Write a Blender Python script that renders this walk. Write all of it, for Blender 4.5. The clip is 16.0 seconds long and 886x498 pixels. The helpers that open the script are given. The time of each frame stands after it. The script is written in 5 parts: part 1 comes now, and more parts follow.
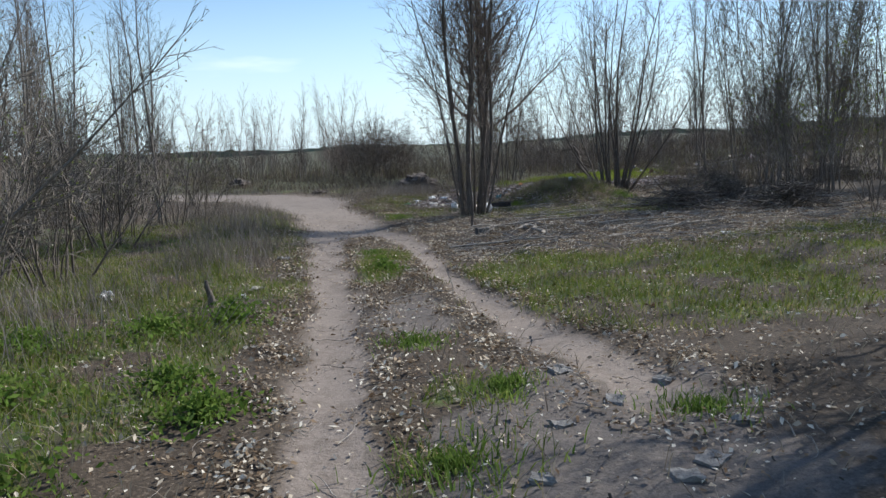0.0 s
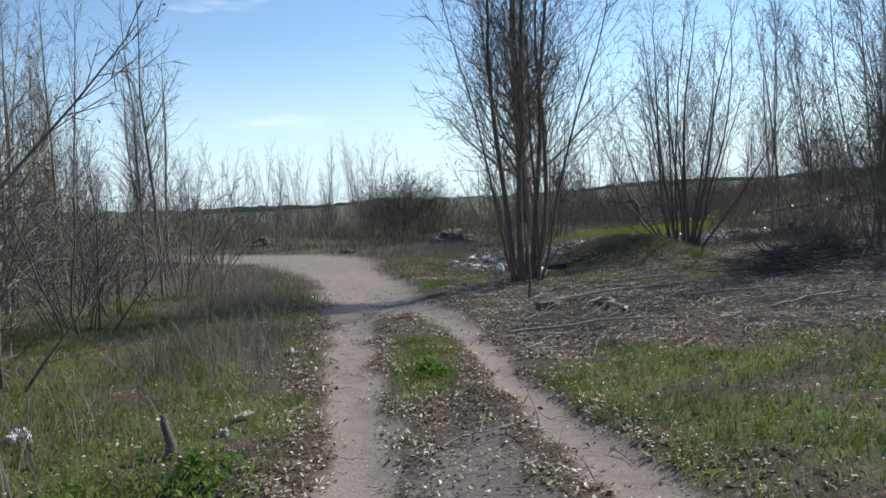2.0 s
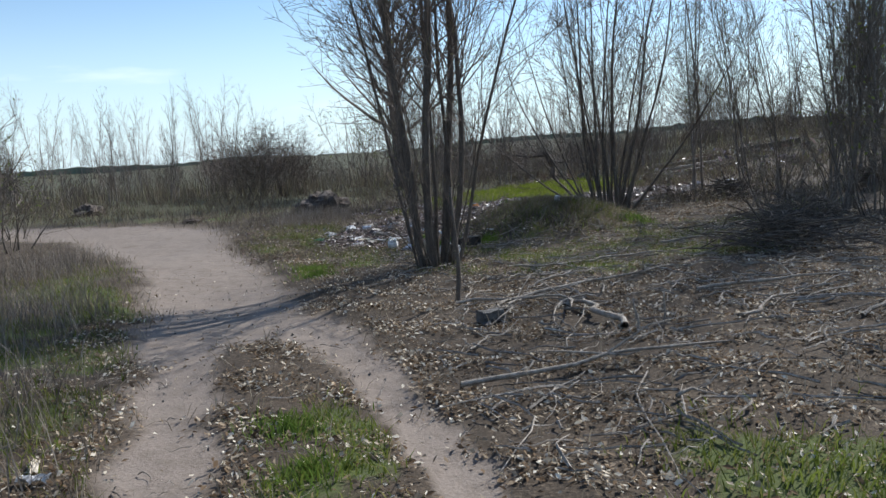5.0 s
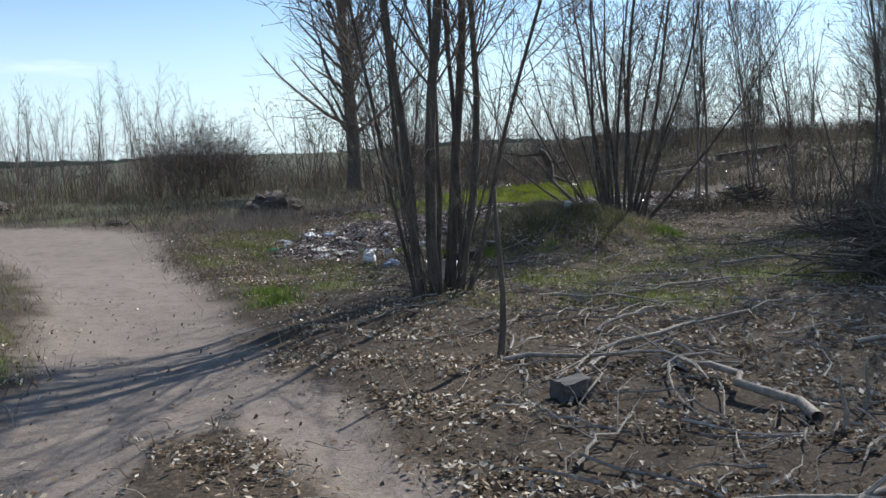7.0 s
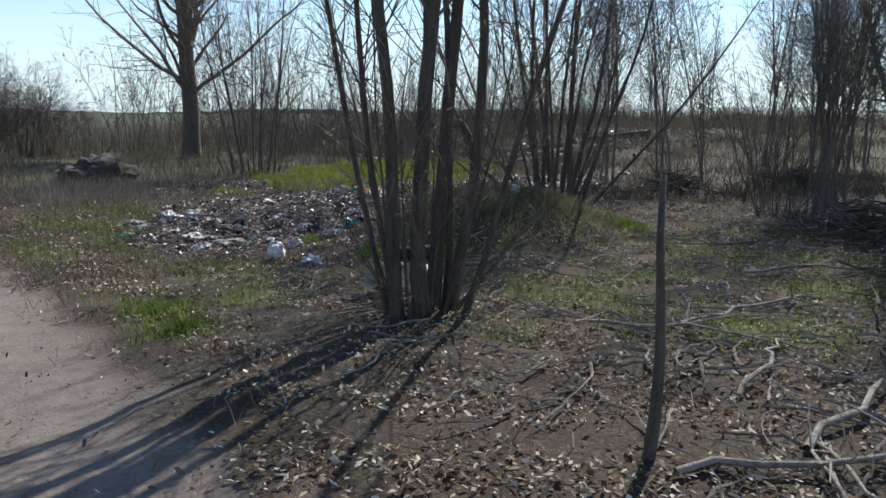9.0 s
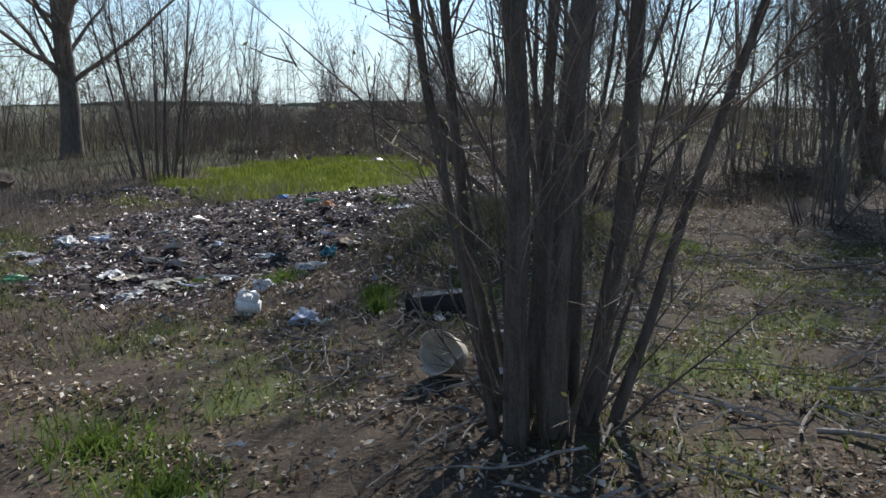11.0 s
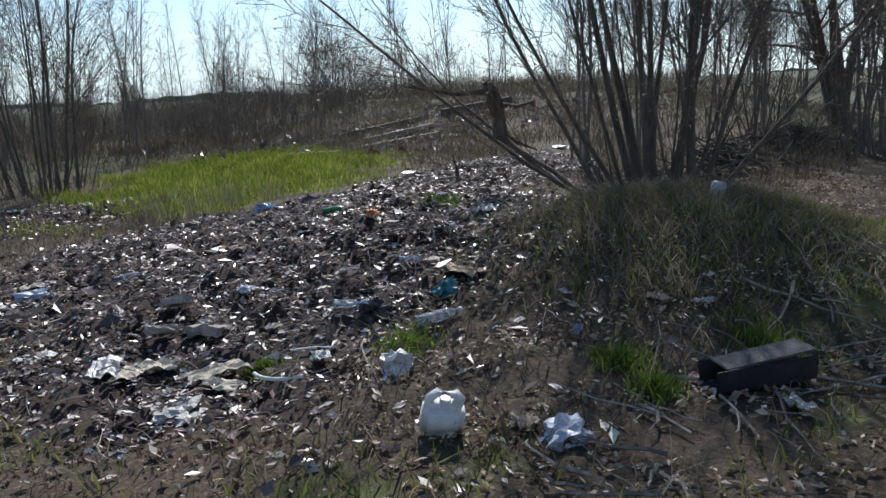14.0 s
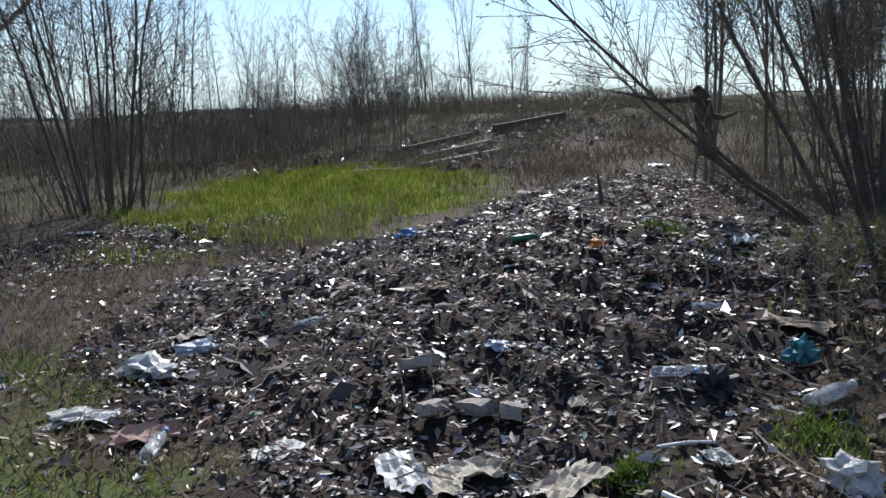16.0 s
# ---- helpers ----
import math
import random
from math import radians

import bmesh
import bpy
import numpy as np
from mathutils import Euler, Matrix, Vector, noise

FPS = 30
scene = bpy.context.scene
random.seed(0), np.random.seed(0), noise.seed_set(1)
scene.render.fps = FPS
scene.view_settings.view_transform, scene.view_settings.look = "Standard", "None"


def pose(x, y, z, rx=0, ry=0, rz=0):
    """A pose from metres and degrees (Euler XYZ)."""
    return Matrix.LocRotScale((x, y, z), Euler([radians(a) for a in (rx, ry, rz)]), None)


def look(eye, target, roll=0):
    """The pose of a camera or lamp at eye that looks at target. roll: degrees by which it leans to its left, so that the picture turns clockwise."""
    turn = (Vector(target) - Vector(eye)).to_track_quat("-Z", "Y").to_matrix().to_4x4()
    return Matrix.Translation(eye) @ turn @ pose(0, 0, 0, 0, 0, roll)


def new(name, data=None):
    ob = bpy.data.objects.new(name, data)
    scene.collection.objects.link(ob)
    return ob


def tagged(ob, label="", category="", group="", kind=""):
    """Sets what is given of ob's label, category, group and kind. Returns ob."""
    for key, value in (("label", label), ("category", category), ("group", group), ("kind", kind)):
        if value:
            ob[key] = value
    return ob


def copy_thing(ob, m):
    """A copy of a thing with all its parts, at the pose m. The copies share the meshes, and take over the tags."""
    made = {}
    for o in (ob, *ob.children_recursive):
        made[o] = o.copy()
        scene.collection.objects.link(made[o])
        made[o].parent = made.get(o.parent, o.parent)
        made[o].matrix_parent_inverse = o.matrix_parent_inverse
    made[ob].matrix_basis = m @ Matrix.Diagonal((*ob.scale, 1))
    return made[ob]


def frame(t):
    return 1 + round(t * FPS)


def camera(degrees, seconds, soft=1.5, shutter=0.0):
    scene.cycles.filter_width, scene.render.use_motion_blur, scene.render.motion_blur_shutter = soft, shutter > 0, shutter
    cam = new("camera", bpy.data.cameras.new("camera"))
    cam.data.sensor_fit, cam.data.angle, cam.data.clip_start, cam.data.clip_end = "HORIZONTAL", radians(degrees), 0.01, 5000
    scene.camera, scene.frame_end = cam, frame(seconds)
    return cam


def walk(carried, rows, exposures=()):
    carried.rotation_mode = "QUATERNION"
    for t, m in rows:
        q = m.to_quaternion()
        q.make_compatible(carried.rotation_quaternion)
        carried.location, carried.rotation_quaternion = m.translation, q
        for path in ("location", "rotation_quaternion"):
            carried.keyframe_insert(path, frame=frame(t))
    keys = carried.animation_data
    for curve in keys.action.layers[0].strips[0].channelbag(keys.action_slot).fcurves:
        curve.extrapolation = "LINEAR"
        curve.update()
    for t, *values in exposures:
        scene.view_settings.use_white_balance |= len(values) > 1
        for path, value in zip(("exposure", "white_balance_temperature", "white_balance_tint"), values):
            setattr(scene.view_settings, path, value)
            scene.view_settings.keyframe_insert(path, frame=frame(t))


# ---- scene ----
cam = camera(61.0, 16.0)
PATH = [
    (0, 0.000, 0.000, 1.500, 82.30, 2.10, -0.12),
    (0.5, -0.056, 0.738, 1.588, 82.72, 5.32, -3.60),
    (1, -0.055, 1.441, 1.618, 82.91, 5.10, -4.19),
    (1.5, -0.205, 2.118, 1.583, 83.69, 4.29, -0.27),
    (2, -0.343, 2.774, 1.571, 86.35, 2.95, 2.07),
    (2.5, -0.459, 3.463, 1.547, 79.58, 5.18, 3.72),
    (3, -0.597, 4.142, 1.546, 75.21, 5.82, 0.80),
    (3.5, -0.643, 4.878, 1.553, 78.03, 4.13, -3.17),
    (4, -0.748, 5.602, 1.505, 80.04, 5.84, -2.71),
    (4.5, -0.725, 6.384, 1.498, 84.23, 5.62, -7.71),
    (5, -0.724, 7.075, 1.551, 82.52, 3.50, -8.46),
    (7.5, -1.245, 10.603, 1.391, 82.58, 0.68, -16.49),
    (8, -1.464, 11.281, 1.381, 81.41, -1.56, -21.33),
    (10.3, -1.850, 14.600, 1.330, 80.90, 0.50, -32.16),
    (10.5, -1.840, 14.829, 1.347, 81.89, 0.26, -33.64),
    (11, -1.790, 15.437, 1.384, 79.89, -0.75, -34.89),
    (11.5, -1.751, 16.053, 1.382, 81.62, -0.40, -40.32),
    (12, -1.703, 16.608, 1.338, 84.17, 2.07, -43.85),
    (12.5, -1.701, 17.242, 1.310, 83.31, -0.47, -44.56),
    (13, -1.789, 17.756, 1.325, 80.68, 0.89, -43.66),
    (13.5, -1.800, 18.393, 1.310, 79.30, 1.82, -44.82),
    (14, -1.916, 18.941, 1.243, 78.63, 2.40, -46.23),
    (14.5, -1.923, 19.522, 1.201, 79.47, 3.54, -48.02),
    (15, -2.029, 20.096, 1.217, 80.81, 2.61, -45.55),
    (15.5, -2.173, 20.596, 1.226, 80.18, 1.68, -43.79),
    (16, -2.265, 21.180, 1.212, 79.96, 1.89, -46.95),
]
walk(cam, [(r[0], pose(*r[1:])) for r in PATH], [(0, 0.24, 6200, 9), (8, 0.24, 6300, 9), (10.5, 0.18, 6350, 10), (13, 0.22, 6350, 10), (16, 0.10, 6300, 10)])

# ---- light ----
SUN_DIR = Vector((0.70, 0.53, 0.72)).normalized()      # from the place to the sun
SUN_EL = math.asin(SUN_DIR.z)
SUN_AZ = math.atan2(SUN_DIR.x, SUN_DIR.y)
sun = new("sun", bpy.data.lights.new("sun", "SUN"))
sun.data.energy, sun.data.angle, sun.data.color = 5.0, radians(0.6), (1.0, 0.97, 0.92)
sun.matrix_world = look(SUN_DIR * 60, (0, 0, 0))

world = bpy.data.worlds.new("sky")
scene.world = world
world.use_nodes = True
wn, wl = world.node_tree.nodes, world.node_tree.links
wn.clear()
w_out, w_bg, w_sky = wn.new("ShaderNodeOutputWorld"), wn.new("ShaderNodeBackground"), wn.new("ShaderNodeTexSky")
w_sky.sky_type, w_sky.sun_disc = "NISHITA", False
w_sky.sun_elevation, w_sky.sun_rotation = SUN_EL, SUN_AZ
w_sky.air_density, w_sky.dust_density, w_sky.ozone_density = 1.05, 0.03, 3.0
w_co, w_map, w_no, w_ramp, w_mix = (wn.new("ShaderNodeTexCoord"), wn.new("ShaderNodeMapping"), wn.new("ShaderNodeTexNoise"),
                                    wn.new("ShaderNodeValToRGB"), wn.new("ShaderNodeMix"))
w_map.inputs["Scale"].default_value = (1.6, 1.6, 9.0)
w_no.inputs["Scale"].default_value, w_no.inputs["Detail"].default_value = 2.2, 5
w_ramp.color_ramp.elements[0].position, w_ramp.color_ramp.elements[1].position = 0.62, 0.88
w_mix.data_type = "RGBA"
w_mix.inputs["B"].default_value = (9.0, 9.3, 9.6, 1)
wl.new(w_co.outputs["Generated"], w_map.inputs["Vector"])
wl.new(w_map.outputs["Vector"], w_no.inputs["Vector"])
wl.new(w_no.outputs["Fac"], w_ramp.inputs["Fac"])
wl.new(w_ramp.outputs["Color"], w_mix.inputs["Factor"])
wl.new(w_sky.outputs["Color"], w_mix.inputs["A"])
# pale spring haze low over the horizon, all the way round
w_sep, w_low, w_haze = wn.new("ShaderNodeSeparateXYZ"), wn.new("ShaderNodeMapRange"), wn.new("ShaderNodeMix")
w_low.interpolation_type = "SMOOTHSTEP"
w_low.inputs["From Min"].default_value, w_low.inputs["From Max"].default_value = -0.02, 0.22
w_low.inputs["To Min"].default_value, w_low.inputs["To Max"].default_value = 0.88, 0.0
w_haze.data_type = "RGBA"
w_haze.inputs["B"].default_value = (5.05, 6.3, 7.0, 1)
wl.new(w_co.outputs["Generated"], w_sep.inputs["Vector"])
wl.new(w_sep.outputs["Z"], w_low.inputs["Value"])
wl.new(w_low.outputs["Result"], w_haze.inputs["Factor"])
wl.new(w_mix.outputs["Result"], w_haze.inputs["A"])
wl.new(w_haze.outputs["Result"], w_bg.inputs["Color"])
w_bg.inputs["Strength"].default_value = 0.13
wl.new(w_bg.outputs["Background"], w_out.inputs["Surface"])


# ---- materials ----
def ramp_set(node, stops, constant=False):
    r = node.color_ramp
    if constant:
        r.interpolation = "CONSTANT"
    while len(r.elements) < len(stops):
        r.elements.new(1.0)
    for e, (p, c) in zip(r.elements, stops):
        e.position, e.color = p, (*c, 1)


def surface(name, c1, c2, scale=12.0, rough=0.9, bump=0.3, island=0.0, detail_scale=90.0, stretch=(1, 1, 1), metal=0.0):
    """A rough surface that wavers between two colours at two scales, with fine relief."""
    m = bpy.data.materials.new(name)
    m.use_nodes = True
    n, l = m.node_tree.nodes, m.node_tree.links
    b = n["Principled BSDF"]
    co, mp = n.new("ShaderNodeTexCoord"), n.new("ShaderNodeMapping")
    mp.inputs["Scale"].default_value = stretch
    l.new(co.outputs["Object"], mp.inputs["Vector"])
    a, d = n.new("ShaderNodeTexNoise"), n.new("ShaderNodeTexNoise")
    a.inputs["Scale"].default_value, a.inputs["Detail"].default_value = scale, 5
    d.inputs["Scale"].default_value, d.inputs["Detail"].default_value = detail_scale, 3
    l.new(mp.outputs["Vector"], a.inputs["Vector"])
    l.new(mp.outputs["Vector"], d.inputs["Vector"])
    add = n.new("ShaderNodeMath")
    add.operation = "MULTIPLY_ADD"
    add.inputs[1].default_value = 0.5
    l.new(d.outputs["Fac"], add.inputs[0])
    half = n.new("ShaderNodeMath")
    half.operation = "MULTIPLY"
    half.inputs[1].default_value = 0.5
    l.new(a.outputs["Fac"], half.inputs[0])
    l.new(half.outputs[0], add.inputs[2])
    ra = n.new("ShaderNodeValToRGB")
    ramp_set(ra, [(0.36, c1), (0.64, c2)])
    l.new(add.outputs[0], ra.inputs["Fac"])
    colour = ra.outputs["Color"]
    if island:
        geo, hsv = n.new("ShaderNodeNewGeometry"), n.new("ShaderNodeHueSaturation")
        mr = n.new("ShaderNodeMapRange")
        mr.inputs["To Min"].default_value, mr.inputs["To Max"].default_value = 1 - island, 1 + island
        l.new(geo.outputs["Random Per Island"], mr.inputs["Value"])
        l.new(mr.outputs["Result"], hsv.inputs["Value"])
        l.new(colour, hsv.inputs["Color"])
        colour = hsv.outputs["Color"]
    l.new(colour, b.inputs["Base Color"])
    b.inputs["Roughness"].default_value, b.inputs["Metallic"].default_value = rough, metal
    if bump:
        bp = n.new("ShaderNodeBump")
        bp.inputs["Strength"].default_value, bp.inputs["Distance"].default_value = bump, 0.02
        l.new(add.outputs[0], bp.inputs["Height"])
        l.new(bp.outputs["Normal"], b.inputs["Normal"])
    return m


def blades(name, stops, translucent=0.45, constant=False, gloss=0.0):
    """Thin leaves or sheets: each one takes its own colour, and light comes through."""
    m = bpy.data.materials.new(name)
    m.use_nodes = True
    n, l = m.node_tree.nodes, m.node_tree.links
    n.clear()
    out, mix, di, tr = (n.new("ShaderNodeOutputMaterial"), n.new("ShaderNodeMixShader"), n.new("ShaderNodeBsdfDiffuse"),
                        n.new("ShaderNodeBsdfTranslucent"))
    geo, ra = n.new("ShaderNodeNewGeometry"), n.new("ShaderNodeValToRGB")
    ramp_set(ra, stops, constant)
    l.new(geo.outputs["Random Per Island"], ra.inputs["Fac"])
    no, mr, hsv = n.new("ShaderNodeTexNoise"), n.new("ShaderNodeMapRange"), n.new("ShaderNodeHueSaturation")
    no.inputs["Scale"].default_value = 1.3
    mr.inputs["From Min"].default_value, mr.inputs["From Max"].default_value = 0.3, 0.7
    mr.inputs["To Min"].default_value, mr.inputs["To Max"].default_value = 0.7, 1.25
    co = n.new("ShaderNodeTexCoord")
    l.new(co.outputs["Object"], no.inputs["Vector"])
    l.new(no.outputs["Fac"], mr.inputs["Value"])
    l.new(mr.outputs["Result"], hsv.inputs["Value"])
    l.new(ra.outputs["Color"], hsv.inputs["Color"])
    l.new(hsv.outputs["Color"], di.inputs["Color"])
    l.new(hsv.outputs["Color"], tr.inputs["Color"])
    mix.inputs["Fac"].default_value = translucent
    l.new(di.outputs[0], mix.inputs[1])
    l.new(tr.outputs[0], mix.inputs[2])
    last = mix.outputs[0]
    if gloss:
        gl, m2 = n.new("ShaderNodeBsdfGlossy"), n.new("ShaderNodeMixShader")
        gl.inputs["Roughness"].default_value = 0.35
        m2.inputs["Fac"].default_value = gloss
        l.new(last, m2.inputs[1])
        l.new(gl.outputs[0], m2.inputs[2])
        last = m2.outputs[0]
    l.new(last, out.inputs["Surface"])
    return m


def clear_plastic(name, tint):
    m = bpy.data.materials.new(name)
    m.use_nodes = True
    b = m.node_tree.nodes["Principled BSDF"]
    b.inputs["Base Color"].default_value = (*tint, 1)
    b.inputs["Roughness"].default_value = 0.12
    b.inputs["Transmission Weight"].default_value = 0.75
    b.inputs["IOR"].default_value = 1.2
    return m


BARK = surface("bark", (0.055, 0.043, 0.034), (0.19, 0.155, 0.125), 9, 0.95, 0.9, stretch=(2.5, 2.5, 0.5))
BARK_GREY = surface("grey_bark", (0.10, 0.083, 0.07), (0.28, 0.24, 0.205), 9, 0.95, 0.8, stretch=(2.5, 2.5, 0.5))
TWIG = surface("twig_bark", (0.085, 0.062, 0.048), (0.25, 0.19, 0.15), 4, 0.85, 0, island=0.35)
TWIG_GREY = surface("grey_twig_bark", (0.10, 0.08, 0.064), (0.26, 0.215, 0.17), 4, 0.9, 0, island=0.35)
DEADWOOD = surface("dead_wood", (0.12, 0.095, 0.075), (0.42, 0.37, 0.31), 7, 0.95, 0.6, island=0.4, stretch=(3, 3, 3))
BUDS = blades("bud_leaves", [(0, (0.16, 0.17, 0.05)), (0.5, (0.24, 0.24, 0.09)), (1, (0.36, 0.33, 0.18))], 0.5)
CATKINS = blades("pale_catkins", [(0, (0.30, 0.27, 0.18)), (1, (0.52, 0.49, 0.36))], 0.4)
YOUNG = blades("young_leaves", [(0, (0.13, 0.165, 0.035)), (0.6, (0.21, 0.245, 0.055)), (1, (0.29, 0.31, 0.09))], 0.5)
GRASS = blades("green_grass", [(0, (0.085, 0.115, 0.022)), (0.5, (0.15, 0.185, 0.038)), (0.78, (0.23, 0.24, 0.065)), (0.9, (0.26, 0.21, 0.11)), (1, (0.32, 0.27, 0.17))], 0.45)
HERB = blades("broad_weed_leaves", [(0, (0.08, 0.135, 0.025)), (0.6, (0.14, 0.21, 0.042)), (1, (0.23, 0.29, 0.08))], 0.45)
MEADOW = blades("meadow_grass", [(0, (0.10, 0.13, 0.018)), (0.6, (0.16, 0.20, 0.028)), (0.85, (0.24, 0.26, 0.06)), (1, (0.34, 0.30, 0.14))], 0.5)
BRUSH = blades("dead_brush", [(0, (0.085, 0.066, 0.05)), (0.5, (0.16, 0.13, 0.10)), (0.85, (0.23, 0.19, 0.14)), (1, (0.22, 0.22, 0.09))], 0.2)
STRAW = blades("dry_grass", [(0, (0.13, 0.10, 0.075)), (0.5, (0.22, 0.185, 0.14)), (1, (0.38, 0.33, 0.25))], 0.3)
WEEDGREY = blades("grey_dry_weeds", [(0, (0.13, 0.107, 0.09)), (0.6, (0.22, 0.19, 0.16)), (1, (0.36, 0.315, 0.27))], 0.2)
LITTER = blades("dead_leaves", [(0, (0.11, 0.072, 0.045)), (0.40, (0.24, 0.17, 0.11)), (0.70, (0.48, 0.39, 0.28)), (1, (0.82, 0.75, 0.62))], 0.2)
RUBBISH = blades("rubbish_scraps", [(0, (0.05, 0.031, 0.024)), (0.24, (0.10, 0.062, 0.050)), (0.50, (0.20, 0.132, 0.115)), (0.66, (0.36, 0.265, 0.245)),
                                    (0.76, (0.54, 0.47, 0.43)), (0.88, (0.80, 0.75, 0.71)), (0.945, (0.30, 0.30, 0.42)), (0.965, (0.36, 0.22, 0.20)),
                                    (0.98, (0.16, 0.27, 0.24))], 0.15, True, 0.09)
PLASTIC_WHITE = surface("white_plastic", (0.62, 0.61, 0.58), (0.82, 0.81, 0.79), 14, 0.4, 0.15)
PLASTIC_BLUE = surface("blue_plastic", (0.06, 0.19, 0.42), (0.16, 0.36, 0.62), 14, 0.4, 0.15)
PLASTIC_TEAL = surface("teal_plastic", (0.02, 0.11, 0.14), (0.05, 0.22, 0.26), 14, 0.3, 0.1)
PLASTIC_GREEN = surface("green_plastic", (0.03, 0.14, 0.06), (0.07, 0.25, 0.11), 14, 0.35, 0.1)
PLASTIC_DARK = surface("dark_plastic", (0.012, 0.012, 0.015), (0.04, 0.038, 0.042), 14, 0.5, 0.2)
PLASTIC_ORANGE = surface("orange_plastic", (0.5, 0.16, 0.03), (0.65, 0.27, 0.08), 14, 0.5, 0.1)
FILM_WHITE = surface("white_film", (0.40, 0.385, 0.365), (0.68, 0.66, 0.635), 10, 0.35, 0.5)
FILM_BLUE = surface("pale_blue_film", (0.33, 0.37, 0.44), (0.58, 0.61, 0.67), 10, 0.35, 0.5)
FILM_GREY = surface("dirty_film", (0.24, 0.23, 0.21), (0.52, 0.51, 0.48), 9, 0.45, 0.5)
CARD = surface("cardboard", (0.30, 0.22, 0.15), (0.46, 0.36, 0.26), 8, 0.9, 0.3)
CARD_PINK = surface("pinkish_card", (0.30, 0.19, 0.16), (0.48, 0.33, 0.28), 8, 0.9, 0.3)
CLOTH = surface("sack_cloth", (0.42, 0.36, 0.28), (0.66, 0.59, 0.48), 11, 0.95, 0.5)
BRICK = surface("pale_brick", (0.26, 0.22, 0.19), (0.46, 0.41, 0.36), 16, 0.95, 0.7)
SLAB = surface("concrete", (0.13, 0.12, 0.108), (0.27, 0.25, 0.225), 10, 0.95, 0.7)
STONE = surface("dark_stone", (0.06, 0.055, 0.05), (0.16, 0.15, 0.14), 10, 0.95, 0.7)
SOIL = surface("dark_soil", (0.05, 0.038, 0.03), (0.13, 0.10, 0.08), 8, 0.98, 0.9)
PET = clear_plastic("clear_bottle_plastic", (0.85, 0.89, 0.90))
FARWOOD = surface("far_woods", (0.11, 0.15, 0.11), (0.19, 0.22, 0.16), 0.25, 1.0, 0.0, detail_scale=1.2)


# ---- the lie of the land ----
def waves(x, y, length, seed, octaves=3):
    """Smooth waves, about -1 to 1."""
    r = np.random.RandomState(seed)
    total, amp, norm = 0.0, 1.0, 0.0
    for o in range(octaves):
        part_sum = 0.0
        for k in range(5):
            a, ph = r.uniform(0, 2 * np.pi), r.uniform(0, 2 * np.pi)
            f = 2 * np.pi / (length / 2 ** o) * r.uniform(0.7, 1.3)
            part_sum = part_sum + np.sin(f * (x * np.cos(a) + y * np.sin(a)) + ph)
        total, norm, amp = total + amp * part_sum / 2.2, norm + amp, amp * 0.55
    return total / norm


def step(a, b, v):
    t = np.clip((v - a) / (b - a), 0, 1)
    return t * t * (3 - 2 * t)


def near_line(x, y, pts):
    """Distance to a line through the points, and the width given in each point's third number."""
    best, wid = np.full(np.shape(x), 1e9), np.zeros(np.shape(x))
    for (ax, ay, aw), (bx, by, bw) in zip(pts[:-1], pts[1:]):
        dx, dy = bx - ax, by - ay
        t = np.clip(((x - ax) * dx + (y - ay) * dy) / (dx * dx + dy * dy), 0, 1)
        d = np.hypot(x - ax - t * dx, y - ay - t * dy)
        nearer = d < best
        best, wid = np.where(nearer, d, best), np.where(nearer, aw + t * (bw - aw), wid)
    return best, wid


RUT_LEFT = [(-0.2, -3, .26), (-0.6, 3.3, .25), (-0.84, 5.3, .27), (-1.2, 7.9, .27), (-1.72, 10.7, .29), (-2.15, 13.7, .36), (-2.5, 15.5, .6)]
RUT_RIGHT = [(1.3, 4.2, .3), (0.72, 6.3, .28), (0.27, 8.3, .23), (-0.1, 10.0, .17), (-0.15, 10.6, .18), (-0.55, 13.2, .25), (-1.2, 15.2, .5)]
ROAD = [(-1.9, 15.2, .95), (-2.4, 17.4, 1.15), (-2.85, 19.6, 1.15), (-3.9, 23.0, 1.35), (-6.0, 29.0, 2.4), (-11.0, 33.0, 1.8), (-20.0, 37.0, 1.5)]


def ellipse(x, y, cx, cy, rx, ry, turn=0.0):
    c, s = math.cos(turn), math.sin(turn)
    u, v = (x - cx) * c + (y - cy) * s, -(x - cx) * s + (y - cy) * c
    return np.sqrt((u / rx) ** 2 + (v / ry) ** 2)


def bare(x, y):
    """How bare and trodden the earth is."""
    m = 0.0
    w = waves(x, y, 1.3, 5) * 0.10 + waves(x, y, 0.35, 6) * 0.05
    for line in (RUT_LEFT, RUT_RIGHT, ROAD):
        d, wid = near_line(x, y, line)
        soft = (0.45, 1.2) if line is ROAD else (0.25, 1.55)
        m = np.maximum(m, 1 - step(*soft, (d + w) / wid))
    return m


def grey_earth(x, y):
    a = 0.8 * (1 - step(0.45, 1.3, ellipse(x, y, 0.9, 3.6, 1.15, 1.9) + waves(x, y, 1.1, 8) * 0.3))
    b = 0.75 * (1 - step(0.45, 1.25, ellipse(x, y, -0.45, 7.0, 0.62, 1.35) + waves(x, y, 0.9, 9) * 0.3))
    return np.maximum(a, b) * (1 - bare(x, y))


def dump(x, y):
    w = waves(x, y, 1.8, 11) * 0.16
    e = np.minimum(ellipse(x, y, 2.0, 24.6, 3.0, 2.9), ellipse(x, y, 6.6, 26.4, 3.4, 1.5, 0.3))
    e = np.minimum(e, ellipse(x, y, 1.6, 30.2, 2.2, 1.5))
    e = np.minimum(e, ellipse(x, y, 0.2, 23.2, 1.5, 1.3))
    return (1 - step(0.72, 1.12, e + w)) * (1 - mound(x, y) * 0.95)


